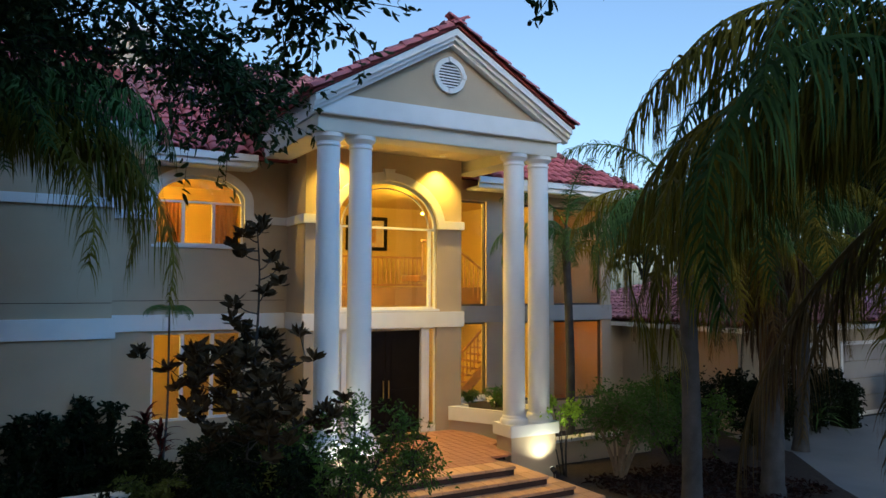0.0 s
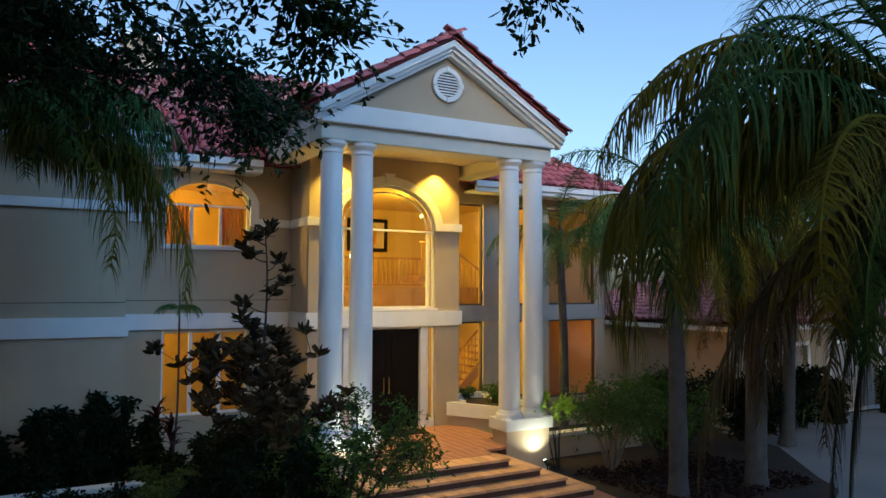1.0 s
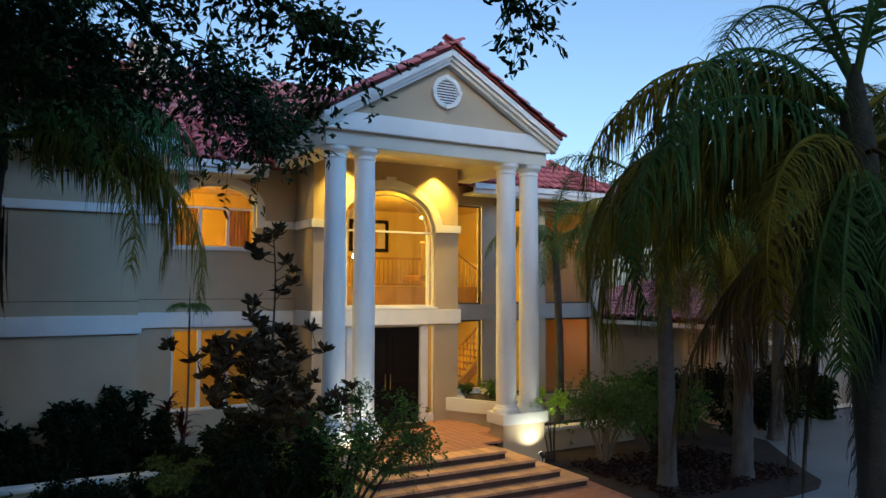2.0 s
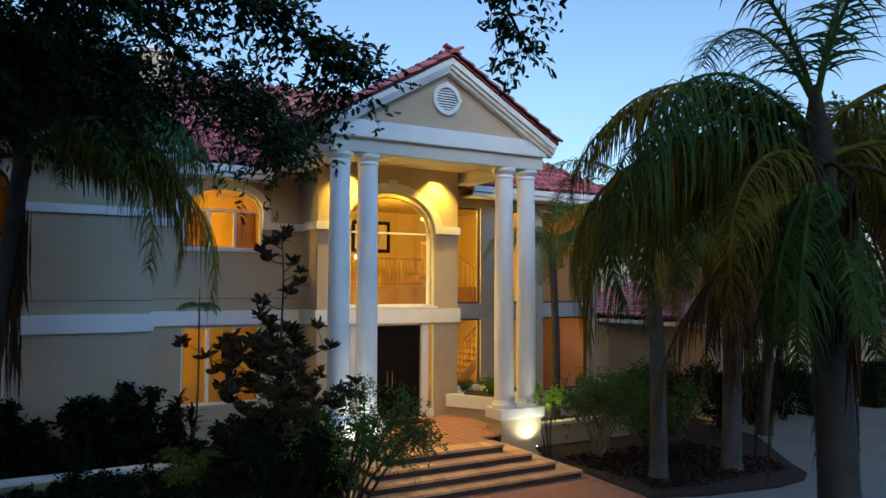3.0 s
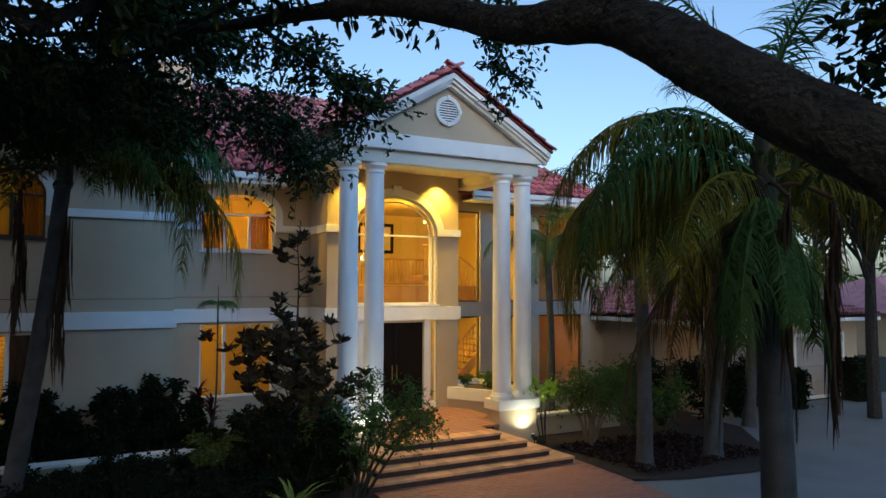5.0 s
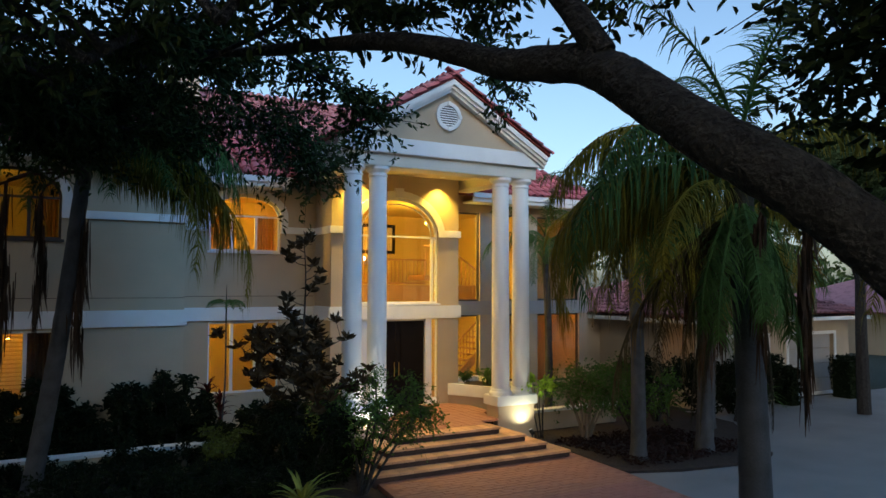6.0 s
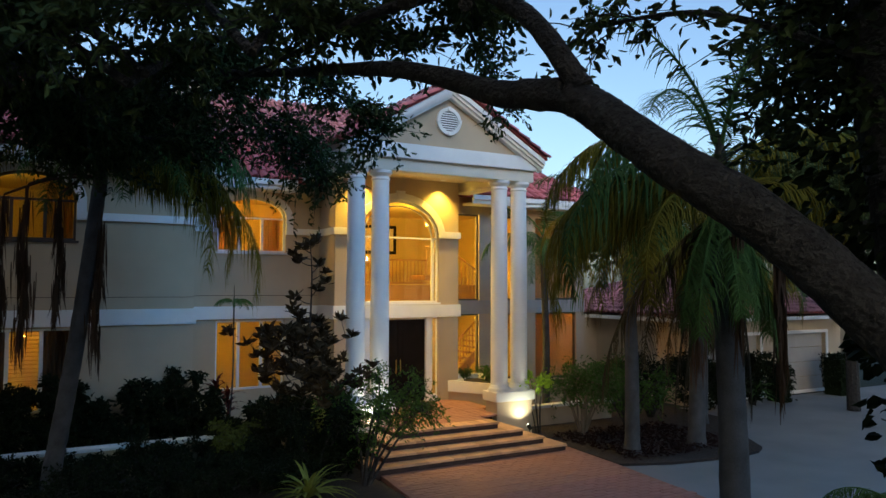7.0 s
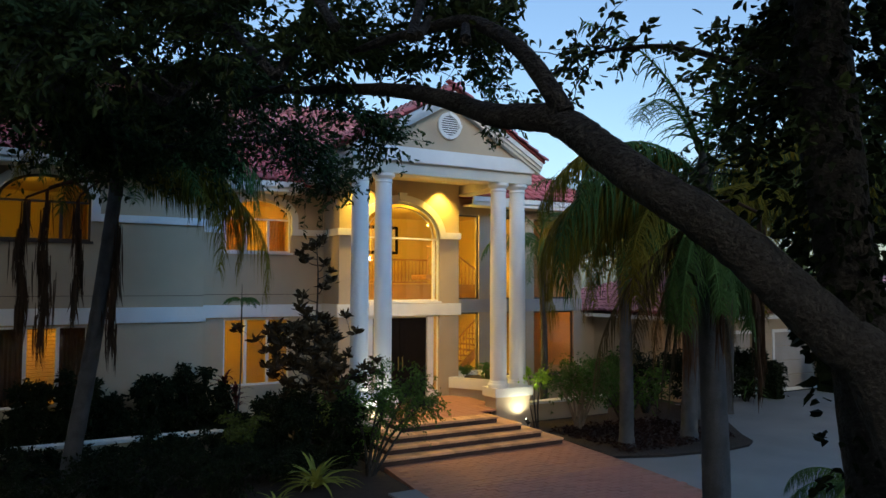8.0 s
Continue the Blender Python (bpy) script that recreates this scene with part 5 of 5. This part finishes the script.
# shrubs
def shrub(place, radius, height, leaves, material, label, seed, low=0.25, L=(0.05, 0.10), W=(0.025, 0.05), stems=9, name="shrub", group="", stem_mat=None, lean=(0.0, 0.0)):
    r = np.random.default_rng(seed)
    s = thing(name, place, label, "shrub", group)
    sm, P, D = MB(), [], []
    for k in range(stems):
        a = r.uniform(0, 2 * math.pi)
        rr = radius * r.uniform(0.35, 0.95)
        h = height * r.uniform(0.7, 1.0)
        q = np.array(place)
        pts = [q + np.array((0.06 * math.cos(a), 0.06 * math.sin(a), 0)), q + np.array((rr * 0.35 * math.cos(a), rr * 0.35 * math.sin(a), h * 0.4)), q + np.array((rr * 0.8 * math.cos(a + 0.3), rr * 0.8 * math.sin(a + 0.3), h * 0.78)), q + np.array((rr * math.cos(a + 0.5), rr * math.sin(a + 0.5), h * (1.0 - 0.25 * rr / radius)))]
        pts = [p + np.array((lean[0], lean[1], 0)) * ((p[2] - place[2]) / height) for p in pts]
        limb(sm, pts, 0.022 * radius + 0.006, 0.005, 8, 6)
        lines, p2, d2 = spray(r, pts, max(3, leaves // (stems * 10)), radius * 0.45, 10, low, 0.25)
        for ln in lines:
            sm.tube(ln, [0.005, 0.004, 0.003, 0.002], 3, False)
        P += p2
        D += d2
    part("stem", sm, stem_mat or BARK, s)
    part("foliage", leaf_mesh("foliage", P, D, r.uniform(*L, len(P)), r.uniform(*W, len(P)), r), material, s)
    return s


PALE = mat("pale_shrub_bark", (0.22, 0.17, 0.12), 0.9, 0.3, 6, 50, 0.5)
shrub((-3.34, -5.25, 0), 1.4, 2.5, 6000, BLEAF, "airy green shrub in front of the lit pedestal", 41, 0.42, (0.05, 0.10), (0.025, 0.042), 8, lean=(0.7, 0.3))
CROTON = mat("yellow_green_shrub_leaf", (0.055, 0.068, 0.016), 0.5, 0.6, 2, 20, 0.0, island=True)
shrub((-5.73, -3.81, 0), 0.55, 1.55, 1300, CROTON, "yellow-green variegated shrub among dark shrubs", 46, 0.4, (0.06, 0.12), (0.03, 0.055), 8)
shrub((-4.15, -4.61, 0), 0.95, 1.9, 3400, SHADED_LEAF, "dense dark shrub around the young magnolia", 47, 0.1, (0.08, 0.14), (0.04, 0.07), 10)
shrub((2.95, -2.75, 0), 0.5, 2.0, 650, LIT_LEAF, "shrub sprig with spotlight glow put into its bright lime leaf colour", 48, 0.55, (0.06, 0.10), (0.035, 0.055), 5, lean=(-0.25, 0.0))
shrub((3.81, -3.55, 0), 1.4, 2.1, 7500, BLEAF, "rounded green shrub with pale branching stems", 42, 0.45, (0.05, 0.10), (0.03, 0.05), 14, stem_mat=PALE)
shrub((5.76, -3.3, 0), 1.3, 2.2, 5000, BLEAF, "dense dark green shrub under the palms", 44, 0.2, (0.06, 0.11), (0.03, 0.06), 12)
shrub((7.51, -2.43, 0), 1.3, 2.2, 4200, SHADED_LEAF, "dense dark green shrub under the palms", 45, 0.2, (0.06, 0.11), (0.03, 0.06), 12)
for i, (x, y, rr, h, m) in enumerate(((-3.58, -4.3, 0.7, 1.1, SHADED_LEAF), (-5.03, -4.72, 0.8, 0.9, SHADED_LEAF), (-6.37, -5.25, 1.0, 0.9, SHADED_LEAF), (-7.7, -5.13, 1.1, 0.9, SHADED_LEAF), (-9.23, -5.03, 1.1, 0.9, SHADED_LEAF), (-6.86, -3.89, 0.9, 0.85, SHADED_LEAF), (-5.42, -3.89, 0.8, 1.0, SHADED_LEAF), (-8.4, -4.11, 0.8, 0.8, SHADED_LEAF), (-10.14, -4.23, 0.9, 0.9, SHADED_LEAF), (-4.59, -2.65, 0.9, 1.4, SHADED_LEAF), (-3.55, -2.25, 0.7, 1.35, BROM), (-3.27, -3.95, 0.55, 1.0, BLEAF))):
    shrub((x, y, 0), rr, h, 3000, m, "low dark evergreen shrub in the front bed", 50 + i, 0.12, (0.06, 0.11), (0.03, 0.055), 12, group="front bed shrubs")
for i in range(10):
    shrub((-10.2 + 0.5 * i, -1.20 + 0.05 * (i % 2), 0), 0.52, (1.25, 2.2, 1.5, 2.5, 1.75)[i % 5], 2300, SHADED_LEAF, "dark large-leaved foundation shrub against the stucco wall", 70 + i, 0.1, (0.09, 0.16), (0.045, 0.08), 8, group="foundation shrubs")
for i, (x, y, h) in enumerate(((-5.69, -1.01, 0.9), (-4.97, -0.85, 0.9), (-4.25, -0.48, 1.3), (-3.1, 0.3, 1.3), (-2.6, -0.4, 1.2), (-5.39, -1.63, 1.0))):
    shrub((x, y, 0), 0.6, h, 2000, SHADED_LEAF, "dark foundation shrub below the lit window", 90 + i, 0.1, (0.08, 0.14), (0.04, 0.07), 8, group="foundation shrubs")
shrub((2.75, -0.5, 1.22), 0.45, 0.5, 700, BLEAF, "small green plant in the white planter", 81, 0.1, (0.06, 0.1), (0.02, 0.04), 8, "planter_plant")
shrub((2.5, 0.4, 1.22), 0.3, 0.35, 400, BLEAF, "small green plant in the white planter", 82, 0.1, (0.06, 0.1), (0.02, 0.04), 6, "planter_plant")

for i, (x, y, h) in enumerate(((9.25, -2.73, 2.0), (10.89, -2.4, 1.8), (12.64, -2.17, 2.1))):
    shrub((x, y, 0), 1.1, h, 3200, SHADED_LEAF, "dark dense shrub in front of the garage wing", 110 + i, 0.12, (0.09, 0.15), (0.05, 0.08), 10, group="garage shrubs")

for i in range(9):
    shrub((-10.3 + 0.62 * i, -2.62 + 0.12 * (i % 3), 0), 0.5, (0.72, 0.9, 0.66, 0.82)[i % 4], 1500, SHADED_LEAF, "low dark creeping shrub in front of the garden wall", 130 + i, 0.1, (0.06, 0.11), (0.03, 0.055), 9, group="front bed shrubs")

# young magnolia: rosettes of stiff leaves on bare stems
mag = thing("young_magnolia", (-4.35, -4.35, 0), "sparse young magnolia with rosettes of dark bronze leaves", "tree")
mb = MB()
tips = []
lead = [(-4.35, -4.35, 0), (-4.39, -4.41, 1.6), (-4.3, -4.46, 3.0), (-4.25, -4.45, 4.2), (-4.3, -4.46, 5.0)]
limb(mb, lead, 0.035, 0.008, 24, 7, prng)
tips += [lead[-1]]
r = np.random.default_rng(5)
for k in range(60):
    t = 0.22 + 0.76 * (k / 60)
    if t > 0.5 and k % 3:
        continue
    a = curve_at(lead, t)
    wide = 1.5 * max(0.34, 1.0 - max(0, t - 0.34) * 3.2)
    ang = k * 2.4 + r.uniform(-0.3, 0.3)
    ln = wide * r.uniform(0.5, 1.0)
    e = a + np.array((ln * math.cos(ang), ln * math.sin(ang), ln * r.uniform(0.2, 0.7)))
    m2 = (a + e) / 2 + np.array((0, 0, -0.08 * ln))
    limb(mb, [a, m2, e], 0.013, 0.006, 6, 5)
    tips.append(e)
    if ln > 0.6:
        for q in range(5):
            f0 = curve_at([a, m2, e], r.uniform(0.45, 0.95))
            g = f0 + r.normal(size=3) * 0.2 + np.array((0, 0, 0.12))
            limb(mb, [f0, (f0 + g) / 2, g], 0.008, 0.005, 3, 4)
            tips.append(g)
part("stem", mb, BARK, mag)
P, D = [], []
for tip in tips:
    for j in range(11):
        a = j * 2.4
        el = r.uniform(0.1, 1.25)
        P.append(np.array(tip) + np.array((0, 0, -0.03 * j * 0.3)))
        D.append((math.cos(a) * math.cos(el), math.sin(a) * math.cos(el), math.sin(el)))
part("foliage", leaf_mesh("foliage", P, D, r.uniform(0.16, 0.25, len(P)), r.uniform(0.08, 0.11, len(P)), r, 0.2, 0.05), MAGN, mag)


def rosette(name, place, count, length, width, material, label, category, seed, rise=(0.4, 1.3), stem=0.0):
    """A plant of strap leaves that arch out from one point."""
    r = np.random.default_rng(seed)
    s = thing(name, place, label, category)
    mb = MB()
    if stem:
        part("stem", MB().tube([place, (place[0], place[1], place[2] + stem)], [0.02, 0.015], 7), BARK, s)
    for k in range(count):
        a, el, ln = k * 2.4 + r.uniform(-0.2, 0.2), r.uniform(*rise), length * r.uniform(0.7, 1.1)
        out = np.array((math.cos(a), math.sin(a), 0))
        side = np.array((-math.sin(a), math.cos(a), 0))
        p = np.array(place, float) + np.array((0, 0, stem * r.uniform(0.55, 1.0)))
        row = []
        for q in range(6):
            w = width * (0.7, 1.0, 1.0, 0.8, 0.5, 0.05)[q]
            row += [p - side * w + np.array((0, 0, 0.3 * w)), p, p + side * w + np.array((0, 0, 0.3 * w))]
            p = p + (out * math.cos(el) + np.array((0, 0, math.sin(el)))) * ln / 5
            el -= 0.28
        mb.add(row, [(3 * q + c, 3 * q + c + 1, 3 * q + c + 4, 3 * q + c + 3) for q in range(5) for c in (0, 1)])
    me = bpy.data.meshes.new("leaves")
    me.from_pydata([tuple(v) for v in mb.v], [], mb.f)
    part("leaves", me, material, s)
    return s


rosette("bromeliad", (-4.68, -5.61, 0.05), 46, 1.0, 0.04, BROM, "large yellow-green bromeliad rosette in the mulch", "plant", 91)
rosette("bromeliad", (-5.77, -6.6, 0.05), 22, 0.5, 0.03, BROM, "small green bromeliad in the mulch", "plant", 92)
rosette("cordyline", (-5.22, -0.17, 0.0), 40, 0.55, 0.035, REDLEAF, "burgundy cordyline with upright strap leaves", "plant", 93, (0.6, 1.4), 1.6)
rosette("cordyline", (-4.96, -0.37, 0.0), 30, 0.5, 0.035, REDLEAF, "burgundy cordyline with upright strap leaves", "plant", 94, (0.6, 1.4), 1.35)
rosette("yucca", (7.19, -3.2, 0.0), 40, 0.8, 0.03, PLEAF, "spiky green yucca beside the drive", "plant", 95, (0.1, 1.3), 0.9)
rosette("yucca", (12.53, -2.39, 0.0), 40, 0.9, 0.03, PLEAF, "spiky green yucca in front of the garage", "plant", 96, (0.1, 1.3), 0.6)
# ground cover in the east bed
COVER = mat("dark_purple_ground_leaf", (0.020, 0.011, 0.010), 0.6, 0.5, 2, 20, 0.0, island=True)
P, D = [], []
for k in range(2600):
    x, y = rg.uniform(2.9, 6.8), rg.uniform(-6.5, -3.4)
    P.append((x, y, 0.05 + 0.12 * rg.random()))
    D.append((rg.normal(), rg.normal(), rg.uniform(0.1, 0.8)))
tagged(part("ground_cover", leaf_mesh("ground_cover", P, D, rg.uniform(0.06, 0.16, len(P)), rg.uniform(0.03, 0.07, len(P)), rg), COVER), "dark purple ground cover leaves on the mulch", "ground cover", kind="stuff")
# near shrub and small palm at the drive's edge
rosette("pygmy_palm", (-3.46, -17.18, 0.0), 10, 0.2, 0.02, PLEAF, "young pygmy palm at the foot of the oak", "plant", 97, (0.2, 1.2), 0.9)
pyg = thing("pygmy_date_palm", (-3.03, -15.7, 0), "small feathery date palm beside the drive", "palm tree")
part("trunk", MB().tube([(-3.03, -15.7, 0), (-3.03, -15.7, 2.2)], [0.07, 0.05], 10, True, 0.05, prng), PBARK, pyg)
for k in range(14):
    f = part("frond", FRONDS["mid"][k % 2], PLEAF, pyg)
    f.matrix_basis = Matrix.Translation((-3.03, -15.7, 2.2)) @ Matrix.Rotation(radians(k * 137.5), 4, "Z") @ Matrix.Scale(0.30, 4)
# hedges by the garage
def hedge(x0, x1, y0, y1, h, seed, n=3500):
    r = np.random.default_rng(seed)
    s = thing("hedge", ((x0 + x1) / 2, (y0 + y1) / 2, 0), "clipped dark green hedge beside the drive", "hedge")
    P = np.stack([r.uniform(x0, x1, n), r.uniform(y0, y1, n), h * r.uniform(0, 1, n) ** 0.6], 1)
    D = r.normal(size=(n, 3)) + np.array([[0, 0, 0.4]])
    part("foliage", leaf_mesh("foliage", P, D, r.uniform(0.10, 0.18, n), r.uniform(0.05, 0.09, n), r), SHADED_LEAF, s)
    part("core", MB().box(x0 + 0.12, x1 - 0.12, y0 + 0.12, y1 - 0.12, 0, h - 0.15), SHADED_LEAF, s)


hedge(21.6, 34.0, -3.6, -1.8, 1.3, 1)
hedge(17.2, 18.2, -2.6, -1.7, 1.5, 2, 1400)
hedge(13.8, 14.4, -2.6, -1.7, 1.3, 3, 1200)


def big_tree(place, height, radius, n, seed, label, name="shade_tree", leaf=0.2, zmin=0.0):
    r = np.random.default_rng(seed)
    s = thing(name, place, label, "tree", "background trees")
    mb = MB()
    top = np.array(place) + np.array((0, 0, height * 0.6))
    limb(mb, [place, np.array(place) + np.array((0.1, 0.1, height * 0.3)), top], 0.22, 0.12, 10, 9)
    P, D = [], []
    for k in range(26):
        a, e = r.uniform(0, 2 * math.pi), r.uniform(-0.2, 1.3)
        rr = radius * r.uniform(0.55, 1.0)
        end = top + np.array((rr * math.cos(a) * math.cos(e), rr * math.sin(a) * math.cos(e), rr * 0.8 * math.sin(e)))
        pts = [top - np.array((0, 0, height * 0.25 * r.random())), (top + end) / 2 + r.normal(size=3) * 0.3, end]
        limb(mb, pts, 0.06, 0.015, 8, 6)
        lines, p2, d2 = spray(r, pts, n // 26 // 12, radius * 0.35, 12, 0.35)
        P += p2
        D += d2
    keep = [i for i in range(len(P)) if P[i][2] > zmin]
    P, D = [P[i] for i in keep], [D[i] for i in keep]
    part("trunk", mb, BARK, s)
    part("crown", leaf_mesh("crown", P, D, leaf * r.uniform(0.7, 1.3, len(P)), leaf * r.uniform(0.4, 0.65, len(P)), r), OLEAF, s)


big_tree((14.6, -4.6, 0), 11.0, 4.0, 26000, 1, "tall leafy tree in front of the garage", leaf=0.18, zmin=3.4)
big_tree((20.43, 12.14, 0), 10.5, 4.6, 13000, 2, "dark leafy tree behind the garage roof")
big_tree((26.48, 5.06, 0), 13.5, 5.8, 24000, 3, "leafy tree behind the garage wing")
big_tree((30.49, -1.1, 0), 13.5, 6.0, 24000, 4, "leafy tree across the street")
big_tree((15.34, 14.46, 0), 9.0, 4.5, 9000, 5, "leafy tree behind the house")
big_tree((40.57, -12.73, 0), 11.0, 6.5, 9000, 6, "leafy tree across the street")
big_tree((5.4, -15.6, 0), 12.0, 5.4, 26000, 7, "dark leafy oak overhanging the drive")
# the next five trees are unseen, added only to block sun and sky
big_tree((-15.4, -20.51, 0), 13.0, 8.0, 26000, 8, "unseen oak crown added to shade the front bed", leaf=0.36, zmin=7.0)
big_tree((-17.82, -10.48, 0), 11.5, 7.0, 22000, 9, "unseen oak crown added to shade the corner block", leaf=0.34, zmin=6.6)
big_tree((-4.21, -26.15, 0), 13.5, 8.0, 36000, 10, "unseen oak crown added behind the camera to shade the near trees", leaf=0.36, zmin=7.2)
big_tree((14.87, -17.79, 0), 16.0, 6.5, 26000, 11, "unseen oak added across the drive to block the sun lamp", leaf=0.34, zmin=2.5)
big_tree((25.1, -19.21, 0), 16.0, 7.5, 26000, 12, "unseen oak added across the drive to block the sun lamp", leaf=0.36, zmin=2.5)


# leaf belts added to cut low skylight, mostly unseen behind the camera
def far_woods(x0, y0, x1, y1, depth, h, n, seed, label):
    r = np.random.default_rng(seed)
    t = r.random(n)
    side = np.array((y1 - y0, x0 - x1)) / math.hypot(x1 - x0, y1 - y0)
    off = r.uniform(-depth, depth, n)
    top = h * (0.75 + 0.25 * np.sin(t * 23.0 + seed))
    P = np.stack([x0 + (x1 - x0) * t + side[0] * off, y0 + (y1 - y0) * t + side[1] * off, top * r.random(n) ** 0.8], 1)
    D = r.normal(size=(n, 3))
    tagged(part("far_woods", leaf_mesh("far_woods", P, D, r.uniform(0.5, 1.1, n), r.uniform(0.3, 0.6, n), r), OLEAF), label, "woods", kind="stuff")


far_woods(-34, -36, 34, -36, 2.5, 11, 9000, 1, "unseen belt of leaves added behind the camera to cut low skylight")
far_woods(-27, -36, -27, 12, 2.5, 11, 7000, 2, "unseen belt of leaves added along the side to cut low skylight")
far_woods(44, -40, 62, 30, 3.0, 9, 6000, 3, "dark belt of trees beyond the drive")
